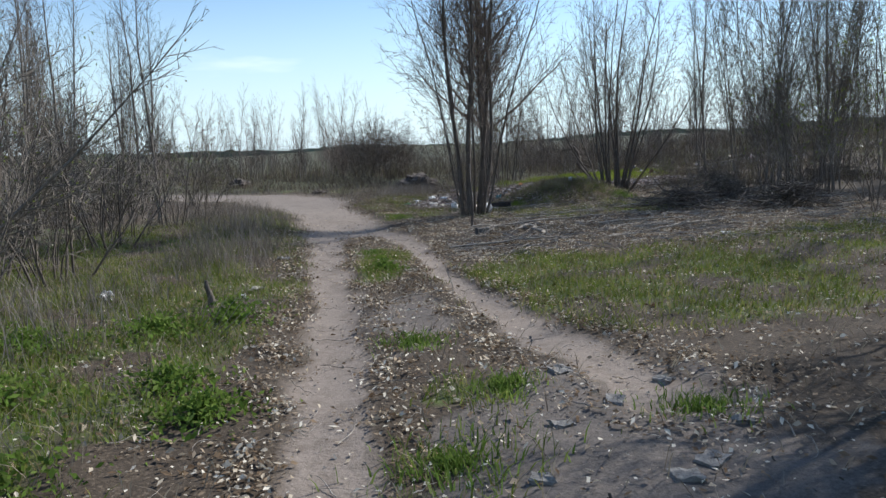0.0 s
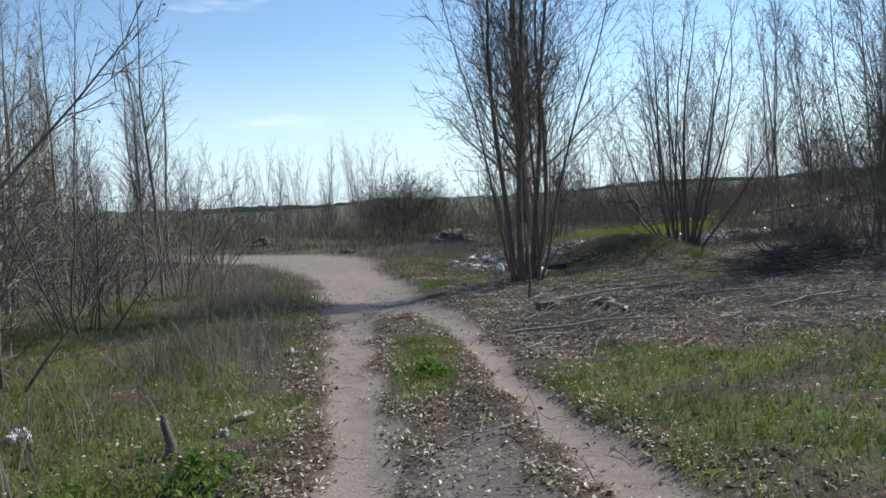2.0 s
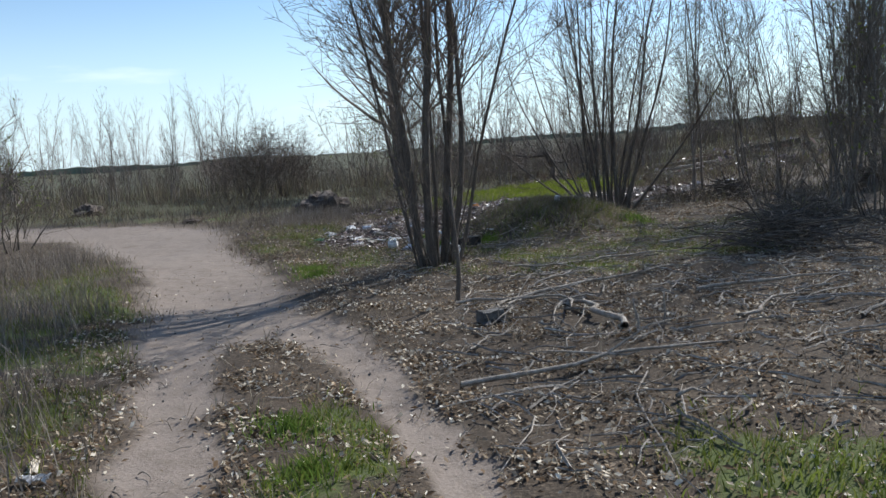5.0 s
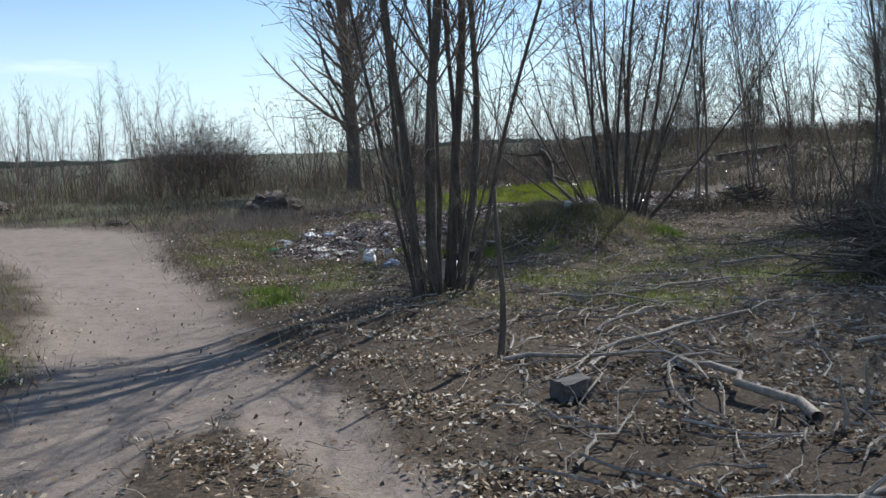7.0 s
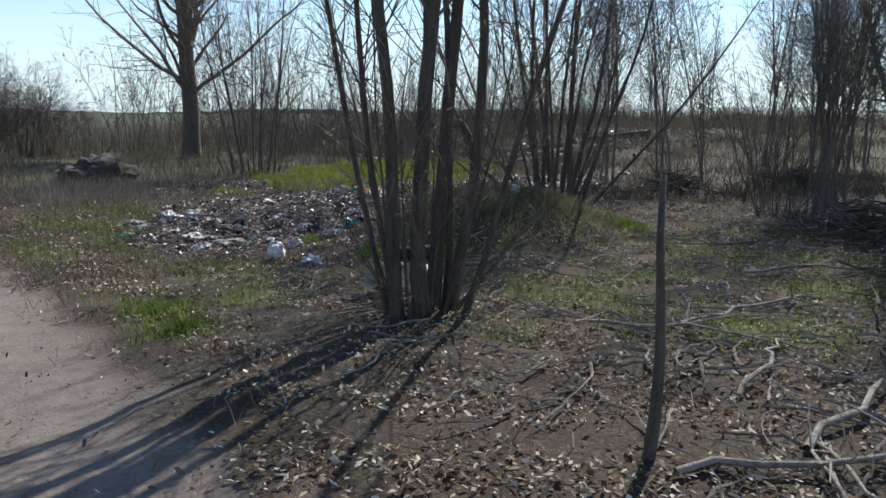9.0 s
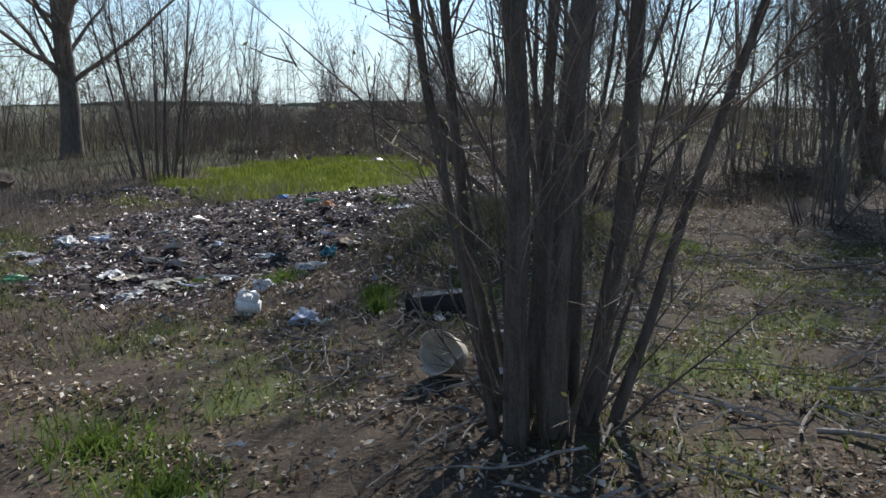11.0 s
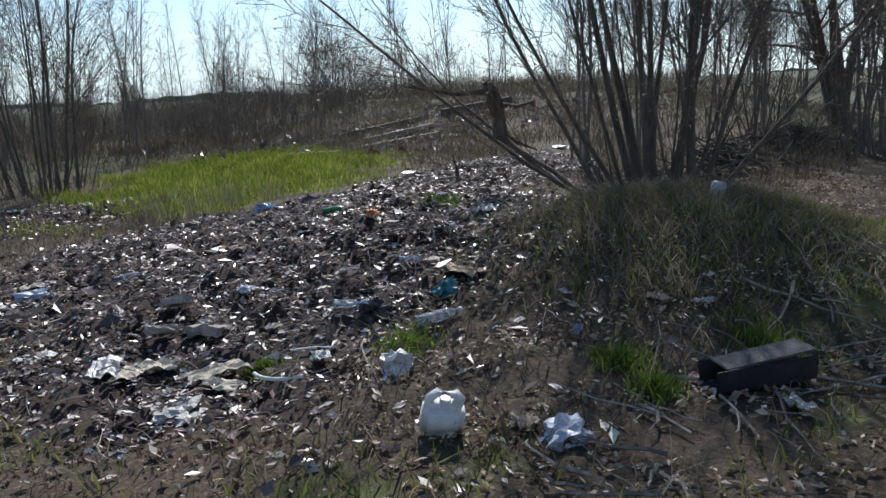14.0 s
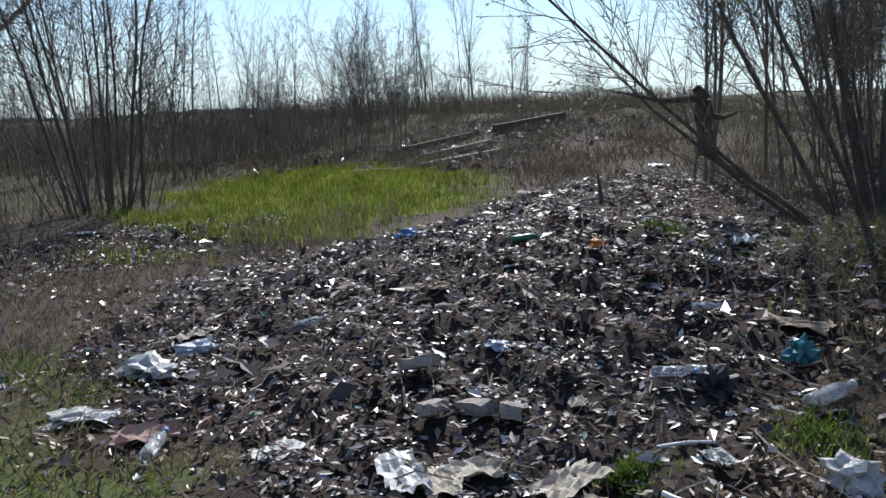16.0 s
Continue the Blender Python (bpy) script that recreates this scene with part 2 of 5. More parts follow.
def mound(x, y):
    return np.exp(-ellipse(x, y, 3.5, 21.5, 1.45, 1.35) ** 2.6)


def meadow(x, y):
    e = ellipse(x, y, 6.1, 32.0, 2.9, 5.2, -0.75)
    return 1 - step(0.55, 1.2, e + waves(x, y, 2.2, 14) * 0.22)


def green(x, y):
    """How green the herbs grow."""
    g = 0.85 * (1 - step(0.7, 1.25, ellipse(x, y, 2.1, 8.4, 2.1, 2.7, 0.35)))
    g = np.maximum(g, 0.5 * (1 - step(0.6, 1.2, ellipse(x, y, 6.5, 9.5, 3.6, 3.0))))
    g = np.maximum(g, 0.85 * (1 - step(0.6, 1.2, ellipse(x, y, -0.85, 10.6, 0.42, 1.9))))
    g = np.maximum(g, 0.6 * (1 - step(0.7, 1.2, ellipse(x, y, 0.1, 3.6, 0.45, 1.4))))
    g = np.maximum(g, 0.95 * (1 - step(0.7, 1.2, ellipse(x, y, -5.3, 13.0, 1.7, 1.8))))
    g = np.maximum(g, 0.95 * step(-1.3, -2.1, x) * (1 - step(8.5, 13, y)))
    g = np.maximum(g, 0.72 * step(-2.1, -2.9, x) * (1 - step(17, 24, y)))
    g = np.maximum(g, 0.6 * (1 - step(0.5, 1.2, ellipse(x, y, -1.15, 19.2, 0.45, 1.6))))
    g = np.maximum(g, 0.55 * (1 - step(0.6, 1.2, ellipse(x, y, -6.0, 33.5, 7.0, 2.6))))
    g = np.maximum(g, 0.45 * (1 - step(0.6, 1.2, ellipse(x, y, 4.0, 19.3, 4.0, 1.4))))
    g = np.maximum(g, 0.62 * mound(x, y))
    g = np.maximum(g, 0.5 * (1 - step(0.5, 1.2, ellipse(x, y, -0.5, 20.2, 1.5, 1.5))))
    g = np.maximum(g, 0.62 * (1 - step(0.5, 1.2, ellipse(x, y, 3.4, 17.5, 3.2, 1.9))))
    g = np.maximum(g, 0.75 * (1 - step(0.6, 1.2, ellipse(x, y, -1.5, 24.6, 1.4, 3.2))))
    g = g * np.clip(0.72 + waves(x, y, 1.7, 21) * 0.75, 0, 1.3)
    return np.clip(g, 0, 1) * (1 - bare(x, y)) * (1 - 0.9 * dump(x, y)) * (1 - 0.6 * grey_earth(x, y))


def height(x, y):
    x, y = np.asarray(x, float), np.asarray(y, float)
    h = -0.012 * np.clip(y, 0, 20) + 0.035 * np.clip(x, 0, 8)
    h = h + 0.12 * step(-2.2, -4.2, x) * (1 - step(16, 24, y))
    h = h + 1.25 * step(9, 21, x - 0.15 * (y - 30)) * step(22, 36, y) + 1.0 * step(24, 75, x) * step(10, 40, y)
    h = h + 0.34 * np.exp(-ellipse(x, y, 3.3, 24.5, 1.9, 2.2) ** 2) + 0.12 * np.exp(-ellipse(x, y, 7.3, 26.6, 2.6, 1.2, 0.3) ** 2)
    h = h + 0.46 * mound(x, y)
    b = bare(x, y)
    close = 1 - step(40, 70, np.hypot(x, y - 15))
    h = h - 0.05 * b * close + waves(x, y, 6.0, 2) * 0.05 * close + waves(x, y, 0.9, 3) * 0.022 * close * (1 - 0.6 * b)
    h = h + waves(x, y, 0.45, 4) * 0.055 * dump(x, y)
    h = h - 0.10 * (1 - step(0.5, 1.1, ellipse(x, y, -5.3, 12.6, 1.5, 1.5)))
    far = step(80, 400, np.hypot(x, y))
    return h + far * waves(x, y, 260, 6, 2) * 2.0 + far * 1.0


def floor_at(x, y):
    return float(height(x, y))


# ---- mesh makers ----
def mesh_of(name, verts, faces, material, smooth=False):
    me = bpy.data.meshes.new(name)
    me.from_pydata(verts if isinstance(verts, list) else verts.tolist(), [], faces if isinstance(faces, list) else faces.tolist())
    me.materials.append(material)
    if smooth:
        me.polygons.foreach_set("use_smooth", [True] * len(me.polygons))
    me.update()
    return me


def part(name, me, parent, label=""):
    ob = new(name, me)
    ob.parent = parent
    return tagged(ob, label)


def tubes(paths, sides):
    """One mesh out of many tapered limbs: each a row of points and a row of radii."""
    verts, faces, base = [], [], 0
    ang = np.arange(sides) * 2 * np.pi / sides
    ca, sa = np.cos(ang)[None, :, None], np.sin(ang)[None, :, None]
    for pts, rad in paths:
        pts, rad = np.asarray(pts, float), np.asarray(rad, float)
        n = len(pts)
        d = np.gradient(pts, axis=0)
        d /= np.linalg.norm(d, axis=1)[:, None] + 1e-9
        ref = np.array([1.0, 0, 0]) if abs(d[0, 0]) < 0.8 else np.array([0, 1.0, 0])
        u = np.cross(d, ref)
        u /= np.linalg.norm(u, axis=1)[:, None] + 1e-9
        v = np.cross(d, u)
        ring = pts[:, None, :] + rad[:, None, None] * (ca * u[:, None, :] + sa * v[:, None, :])
        verts.append(ring.reshape(-1, 3))
        i = np.arange(n - 1)[:, None] * sides + np.arange(sides)[None, :]
        j = np.arange(n - 1)[:, None] * sides + (np.arange(sides)[None, :] + 1) % sides
        faces.append((np.stack([i, j, j + sides, i + sides], -1).reshape(-1, 4) + base))
        base += n * sides
    if not verts:
        return np.zeros((0, 3)), np.zeros((0, 4), int)
    return np.concatenate(verts), np.concatenate(faces)


def limb(r, p, d, length, rad, out, level, kind):
    """Grows a limb and what springs from it into out[level], out[level + 1] and so on."""
    seg = kind["seg"][level]
    last = level + 1 == kind["levels"]
    n = 1 if last else max(2, int(length / seg) + (level == 0))
    d = np.asarray(d, float) / np.linalg.norm(d)
    pts, dirs, p = [np.array(p, float)], [d], np.array(p, float)
    for i in range(n):
        d = d + r.normal(0, kind["wander"][level], 3) + np.array([0, 0, kind["up"][level]])
        d /= np.linalg.norm(d)
        p = p + d * length / n
        pts.append(p)
        dirs.append(d)
    f = np.linspace(0, 1, n + 1)
    out[level].append((np.array(pts), rad * (1 - f * kind["taper"]) + 0.0012))
    if level + 1 < kind["levels"]:
        count = int(kind["many"][level] * length + r.uniform())
        for k in range(count):
            t = r.uniform(kind["from"][level], 1.0)
            i = min(int(t * n), n - 1)
            q = pts[i] + (pts[i + 1] - pts[i]) * (t * n - i)
            side = r.normal(0, 1, 3)
            side -= dirs[i] * side.dot(dirs[i])
            side /= np.linalg.norm(side) + 1e-9
            a = radians(r.uniform(*kind["angle"][level]))
            child = dirs[i] * math.cos(a) + side * math.sin(a)
            ln = length * kind["ratio"][level] * (1.15 - 0.75 * t) * r.uniform(0.6, 1.3)
            limb(r, q, child, max(ln, 0.12), max(rad * (1 - t * kind["taper"]) * kind["thin"], 0.0032), out, level + 1, kind)


UPSWEPT = dict(levels=4, seg=(0.6, 0.4, 0.25, 0.2), wander=(0.05, 0.07, 0.09, 0.1), up=(0.05, 0.07, 0.04, 0.02), taper=0.92, thin=0.27,
               many=(4.2, 4.6, 3.0), ratio=(0.30, 0.42, 0.5), angle=((18, 50), (22, 55), (25, 60)))
UPSWEPT["from"] = (0.22, 0.15, 0.2)
SLIM = dict(levels=3, seg=(0.7, 0.45, 0.3), wander=(0.04, 0.07, 0.1), up=(0.05, 0.08, 0.04), taper=0.92, thin=0.28,
            many=(6.4, 6.2), ratio=(0.23, 0.42), angle=((16, 50), (20, 60)))
SLIM["from"] = (0.15, 0.12)
SHRUBBY = dict(levels=4, seg=(0.4, 0.3, 0.22, 0.18), wander=(0.11, 0.13, 0.14, 0.15), up=(0.05, 0.04, 0.02, 0.0), taper=0.85, thin=0.42,
               many=(3.4, 4.3, 2.3), ratio=(0.45, 0.48, 0.5), angle=((22, 60), (25, 65), (25, 65)))
SHRUBBY["from"] = (0.2, 0.12, 0.15)
CROWNED = dict(levels=4, seg=(0.9, 0.6, 0.4, 0.3), wander=(0.04, 0.10, 0.12, 0.12), up=(0.04, 0.02, -0.03, -0.03), taper=0.8, thin=0.42,
               many=(2.0, 2.6, 2.2), ratio=(0.42, 0.45, 0.5), angle=((35, 70), (28, 60), (25, 60)))
CROWNED["from"] = (0.2, 0.2, 0.15)


OPEN = dict(UPSWEPT, many=(4.4, 4.4, 3.0), thin=0.25)
TWIGGY = dict(UPSWEPT, many=(5.0, 4.8, 3.2), thin=0.30, angle=((20, 55), (22, 58), (25, 62)))
OLD = dict(CROWNED, many=(5.2, 3.6, 3.0), thin=0.30, ratio=(0.33, 0.42, 0.5), up=(0.03, 0.06, 0.03, 0.0), angle=((32, 62), (25, 55), (25, 60)), taper=0.75)
OLD["from"] = (0.16, 0.2, 0.15)


def leaf_cards(r, points, size, per, spread):
    """Small folded leaves round the points."""
    n = len(points) * per
    c = np.repeat(points, per, 0) + r.normal(0, spread, (n, 3))
    a = r.normal(0, 1, (n, 3))
    a /= np.linalg.norm(a, axis=1)[:, None]
    b = np.cross(a, r.normal(0, 1, (n, 3)))
    b /= np.linalg.norm(b, axis=1)[:, None] + 1e-9
    s = r.uniform(0.6, 1.3, (n, 1)) * size
    verts = np.stack([c - a * s, c + b * s * 0.45, c + a * s, c - b * s * 0.45], 1).reshape(-1, 3)
    return verts, np.arange(n * 4).reshape(-1, 4)


def woody(name, seed, stems, kind, label, category, group="", bark=None, twig=None, leaves=None, leaf_size=0.02, leaf_per=1, leaf_share=1.0,
          sides=(8, 4, 3, 3), stem_name="stem"):
    """A tree or shrub standing at its Empty: stems are (x, y, direction, length, radius)."""
    r = np.random.RandomState(seed)
    root = new(name)
    tagged(root, label, category, group)
    fine = [[] for _ in range(5)]
    for (x, y, d, length, rad) in stems:
        out = [[] for _ in range(5)]
        limb(r, (x, y, -0.06), d, length, rad, out, 0, kind)
        pts, radii = out[0][0]
        radii = radii.copy()
        radii[0] *= 1.2
        v, f = tubes([(pts, radii)], sides[0])
        part(stem_name, mesh_of(stem_name, v, f, bark or BARK, True), root)
        for k in range(1, 5):
            fine[k] += out[k]
    vs, fs, base = [], [], 0
    for k in range(1, 5):
        if fine[k]:
            v, f = tubes(fine[k], sides[k])
            vs.append(v)
            fs.append(f + base)
            base += len(v)
    if vs:
        part("crown", mesh_of("crown", np.concatenate(vs), np.concatenate(fs), twig or TWIG), root)
    if leaves:
        tips = np.concatenate([p[1:] for k in (2, 3, 4) for p, _ in fine[k]])
        tips = tips[r.uniform(size=len(tips)) < leaf_share]
        v, f = leaf_cards(r, tips, leaf_size, leaf_per, 0.02)
        part("foliage", mesh_of("foliage", v, f, leaves), root)
    return root


def put(ob, x, y, turn=0.0, size=1.0, tall=None, sink=0.0):
    ob.matrix_basis = stand(x, y, turn, size, tall, sink)
    return ob


def stand(x, y, turn=0.0, size=1.0, tall=None, sink=0.0):
    return pose(x, y, floor_at(x, y) - sink, 0, 0, turn) @ Matrix.Diagonal((size, size, tall or size, 1))


def fan(r, count, spread, length, radius, ring):
    """Stems that spread from a stool."""
    stems = []
    for i in range(count):
        a = 2 * math.pi * (i + r.uniform(-0.3, 0.3)) / count
        lean = r.uniform(*spread)
        d = (math.cos(a) * math.sin(lean), math.sin(a) * math.sin(lean), math.cos(lean))
        q = r.uniform(0.3, 1.0) * ring
        stems.append((math.cos(a) * q, math.sin(a) * q, d, r.uniform(*length), r.uniform(*radius)))
    return stems


# ---- ground ----
def axis(lo, hi, fine, reach):
    mid = list(np.arange(lo, hi, fine))
    s, a, b, left, right = fine, lo, hi, [], []
    while a > -reach:
        s *= 1.16
        a -= s
        left.append(a)
    s = fine
    while b < reach:
        right.append(b)
        s *= 1.16
        b += s
    return np.array(left[::-1] + mid + right)


gx, gy = axis(-7, 10, 0.11, 1600), axis(1, 33, 0.11, 1600)
GX, GY = np.meshgrid(gx, gy)
GZ = height(GX, GY)
nx, ny = len(gx), len(gy)
g_idx = np.arange(nx * ny).reshape(ny, nx)
g_faces = np.stack([g_idx[:-1, :-1], g_idx[:-1, 1:], g_idx[1:, 1:], g_idx[1:, :-1]], -1).reshape(-1, 4)
EARTH = bpy.data.materials.new("earth")


def earth_nodes(m):
    m.use_nodes = True
    n, l = m.node_tree.nodes, m.node_tree.links
    b = n["Principled BSDF"]
    b.inputs["Roughness"].default_value = 0.95
    b.inputs["Specular IOR Level"].default_value = 0.25
    co = n.new("ShaderNodeTexCoord")

    def noise_at(scale, detail=6, rough=0.6):
        q = n.new("ShaderNodeTexNoise")
        q.inputs["Scale"].default_value, q.inputs["Detail"].default_value, q.inputs["Roughness"].default_value = scale, detail, rough
        l.new(co.outputs["Object"], q.inputs["Vector"])
        return q.outputs["Fac"]

    def ramp(src, stops):
        q = n.new("ShaderNodeValToRGB")
        ramp_set(q, stops)
        l.new(src, q.inputs["Fac"])
        return q.outputs["Color"]

    def mix(fac, a, c):
        q = n.new("ShaderNodeMix")
        q.data_type = "RGBA"
        l.new(fac, q.inputs["Factor"])
        l.new(a, q.inputs["A"])
        l.new(c, q.inputs["B"])
        return q.outputs["Result"]

    def ragged(src, noise_src, amount=0.7):
        """A zone whose edge is broken up by noise."""
        q = n.new("ShaderNodeMath")
        q.operation = "MULTIPLY_ADD"
        l.new(noise_src, q.inputs[0])
        q.inputs[1].default_value = amount
        l.new(src, q.inputs[2])
        w = n.new("ShaderNodeMapRange")
        w.inputs["From Min"].default_value, w.inputs["From Max"].default_value = 0.5 + amount * 0.28, 0.5 + amount * 0.72
        l.new(q.outputs[0], w.inputs["Value"])
        return w.outputs["Result"]

    zone, zone2 = n.new("ShaderNodeVertexColor"), n.new("ShaderNodeVertexColor")
    zone.layer_name, zone2.layer_name = "zone", "zone_more"
    s1, s2 = n.new("ShaderNodeSeparateColor"), n.new("ShaderNodeSeparateColor")
    l.new(zone.outputs["Color"], s1.inputs["Color"])
    l.new(zone2.outputs["Color"], s2.inputs["Color"])
    fine, mid, big, tiny, patchy = noise_at(38), noise_at(7), noise_at(0.7), noise_at(140, 4), noise_at(4.5, 9, 0.72)
    litter = mix(mid, ramp(fine, [(0.36, (0.032, 0.023, 0.015)), (0.54, (0.080, 0.057, 0.038)), (0.68, (0.22, 0.168, 0.118))]),
                 ramp(tiny, [(0.38, (0.022, 0.016, 0.011)), (0.66, (0.105, 0.080, 0.056))]))
    dry = mix(big, ramp(mid, [(0.3, (0.045, 0.036, 0.023)), (0.7, (0.11, 0.088, 0.056))]), ramp(fine, [(0.3, (0.042, 0.050, 0.020)), (0.7, (0.095, 0.105, 0.045))]))
    dirt = mix(mid, ramp(fine, [(0.30, (0.14, 0.110, 0.087)), (0.70, (0.30, 0.245, 0.20))]), ramp(tiny, [(0.3, (0.165, 0.13, 0.105)), (0.7, (0.32, 0.265, 0.22))]))
    stain = ramp(tiny, [(0.35, (0.085, 0.063, 0.047)), (0.65, (0.21, 0.165, 0.13))])
    dirt = mix(ramp(patchy, [(0.47, (0, 0, 0)), (0.66, (0.75, 0.75, 0.75))]), dirt, stain)
    herbs = mix(fine, ramp(mid, [(0.3, (0.045, 0.062, 0.016)), (0.7, (0.10, 0.125, 0.033))]), ramp(tiny, [(0.3, (0.06, 0.055, 0.03)), (0.7, (0.12, 0.15, 0.045))]))
    tip = mix(mid, ramp(fine, [(0.34, (0.016, 0.011, 0.009)), (0.6, (0.052, 0.037, 0.030)), (0.74, (0.16, 0.13, 0.115))]), ramp(tiny, [(0.35, (0.018, 0.012, 0.010)), (0.7, (0.075, 0.055, 0.045))]))
    grey = mix(mid, ramp(fine, [(0.3, (0.085, 0.070, 0.058)), (0.7, (0.22, 0.185, 0.16))]), ramp(tiny, [(0.35, (0.06, 0.048, 0.04)), (0.7, (0.19, 0.16, 0.135))]))
    lush = ramp(mid, [(0.3, (0.10, 0.14, 0.018)), (0.7, (0.17, 0.21, 0.03))])
    c = mix(ragged(s2.outputs["Blue"], mid), litter, dry)
    c = mix(ragged(s1.outputs["Green"], mid), c, herbs)
    c = mix(ragged(s2.outputs["Red"], mid), c, grey)
    c = mix(ragged(s1.outputs["Red"], patchy, 1.3), c, dirt)
    c = mix(ragged(s2.outputs["Green"], mid), c, lush)
    c = mix(ragged(s1.outputs["Blue"], mid), c, tip)
    l.new(c, b.inputs["Base Color"])
    bp = n.new("ShaderNodeBump")
    bp.inputs["Strength"].default_value, bp.inputs["Distance"].default_value = 0.6, 0.018
    l.new(fine, bp.inputs["Height"])
    l.new(bp.outputs["Normal"], b.inputs["Normal"])


earth_nodes(EARTH)
g_mesh = mesh_of("ground", np.stack([GX, GY, GZ], -1).reshape(-1, 3), g_faces, EARTH, True)
flat_x, flat_y = GX.ravel(), GY.ravel()
far_dry = np.maximum(step(29, 42, flat_y) * (1 - meadow(flat_x, flat_y)), step(12, 22, np.abs(flat_x)))
for layer, chans in (("zone", (bare(flat_x, flat_y), green(flat_x, flat_y), dump(flat_x, flat_y))),
                     ("zone_more", (grey_earth(flat_x, flat_y), meadow(flat_x, flat_y), far_dry))):
    at = g_mesh.color_attributes.new(layer, "FLOAT_COLOR", "POINT")
    at.data.foreach_set("color", np.stack([*chans, np.ones(nx * ny)], -1).astype(np.float32).ravel())
tagged(new("ground", g_mesh), "rough spring ground with trodden dirt ruts, herbs and litter", "ground", kind="structure")

# low woods that close the horizon
r = np.random.RandomState(77)
ring_n = 900
ang = np.linspace(0, 2 * np.pi, ring_n, endpoint=False)
dist = 520 + waves(np.cos(ang) * 500, np.sin(ang) * 500, 300, 31) * 60
tops = 3.4 + waves(np.cos(ang) * 500, np.sin(ang) * 500, 220, 32) * 2 + r.uniform(-0.7, 0.7, ring_n)
rx, ry = np.cos(ang) * dist, np.sin(ang) * dist
rz = height(rx, ry)
rv = np.concatenate([np.stack([rx, ry, rz - 4], -1), np.stack([rx, ry, rz + tops], -1), np.stack([rx * 1.12, ry * 1.12, rz + tops * 0.9], -1)])
ri = np.arange(ring_n)
rj = (ri + 1) % ring_n
rf = np.concatenate([np.stack([ri, rj, rj + ring_n, ri + ring_n], -1), np.stack([ri + ring_n, rj + ring_n, rj + 2 * ring_n, ri + 2 * ring_n], -1)])
tagged(new("backdrop", mesh_of("backdrop", rv, rf, FARWOOD)), "low dark woods along the horizon", "woods", kind="structure")

# ---- trees and shrubs ----
# the willow stool beside the track
r = np.random.RandomState(3)
stems_a = [(-0.28, -0.05, (-0.08, -0.05, 1), 9.5, 0.056), (-0.08, -0.12, (-0.01, -0.02, 1), 10.0, 0.075), (0.14, 0.12, (0.05, 0.05, 1), 10.0, 0.068),
           (0.22, -0.08, (0.10, -0.04, 1), 9.0, 0.062), (0.02, 0.18, (-0.01, 0.04, 1), 9.0, 0.052), (0.28, 0.10, (0.20, 0.03, 1), 8.0, 0.045),
           (-0.30, 0.10, (-0.15, 0.0, 1), 7.5, 0.036), (0.30, -0.20, (0.28, -0.16, 1), 7.0, 0.036), (-0.18, 0.2, (-0.04, 0.07, 1), 8, 0.04)]
thick = (0.056, 0.066, 0.062, 0.048, 0.032, 0.034, 0.026, 0.028, 0.030)
stems_a = [(a * 0.88, b * 0.88, d, ln, q) for (a, b, d, ln, _), q in zip(stems_a, thick)]
stems_a += fan(r, 11, (0.18, 0.42), (2.0, 4.2), (0.007, 0.015), 0.34)
stems_a += fan(r, 9, (0.5, 0.95), (0.6, 1.5), (0.006, 0.010), 0.30)
clump_a = woody("willow_stool", 4, stems_a, OPEN, "many-stemmed bare willow with dark bark beside the dirt track", "tree", bark=BARK, twig=TWIG,
                leaves=BUDS, leaf_size=0.016, leaf_share=0.3)
put(clump_a, 0.73, 18.08)

# the spreading willow on the grassy mound
r = np.random.RandomState(5)
stems_b = fan(r, 9, (0.06, 0.30), (5.0, 7.0), (0.030, 0.050), 0.42) + fan(r, 5, (0.15, 0.40), (4.0, 5.5), (0.016, 0.028), 0.4)
stems_b += [(-0.35, 0.25, (-0.75, 0.65, 0.62), 5.2, 0.024), (-0.30, 0.30, (-0.50, 0.72, 1.15), 5.0, 0.028), (-0.35, 0.1, (-0.75, 0.30, 1.1), 4.6, 0.028),
            (0.30, -0.3, (0.6, -0.6, 0.9), 4.6, 0.03), (-0.3, 0.4, (-0.30, 0.95, 0.6), 3.6, 0.026)]
stems_b += fan(r, 8, (0.2, 0.6), (1.8, 3.4), (0.010, 0.018), 0.5)
clump_b = woody("spreading_willow", 6, stems_b, OPEN, "spreading bare willow with pale buds on a grassy mound", "tree", bark=BARK, twig=TWIG,
                leaves=CATKINS, leaf_size=0.019, leaf_share=0.75)
put(clump_b, 5.2, 22.7)
# the broken snag that hangs in its low boughs
snag = [(np.array([(-0.45, 0.45, 0.02), (-0.62, 0.9, 0.42), (-0.78, 1.25, 0.66), (-0.84, 1.42, 0.80)]), np.array([0.028, 0.026, 0.03, 0.05])),
        (np.array([(-0.84, 1.42, 0.78), (-0.82, 1.46, 1.0), (-0.90, 1.44, 1.16), (-0.98, 1.42, 1.30), (-1.04, 1.44, 1.36)]), np.array([0.085, 0.07, 0.085, 0.065, 0.04])),
        (np.array([(-0.90, 1.44, 1.14), (-0.62, 1.38, 1.10), (-0.40, 1.3, 1.16)]), np.array([0.035, 0.025, 0.008])),
        (np.array([(-0.98, 1.42, 1.28), (-1.35, 1.6, 1.26), (-1.9, 1.8, 1.36)]), np.array([0.035, 0.02, 0.006])),
        (np.array([(-0.84, 1.42, 0.85), (-0.5, 1.5, 0.72), (-0.1, 1.5, 0.6)]), np.array([0.035, 0.025, 0.008]))]
v, f = tubes(snag, 7)
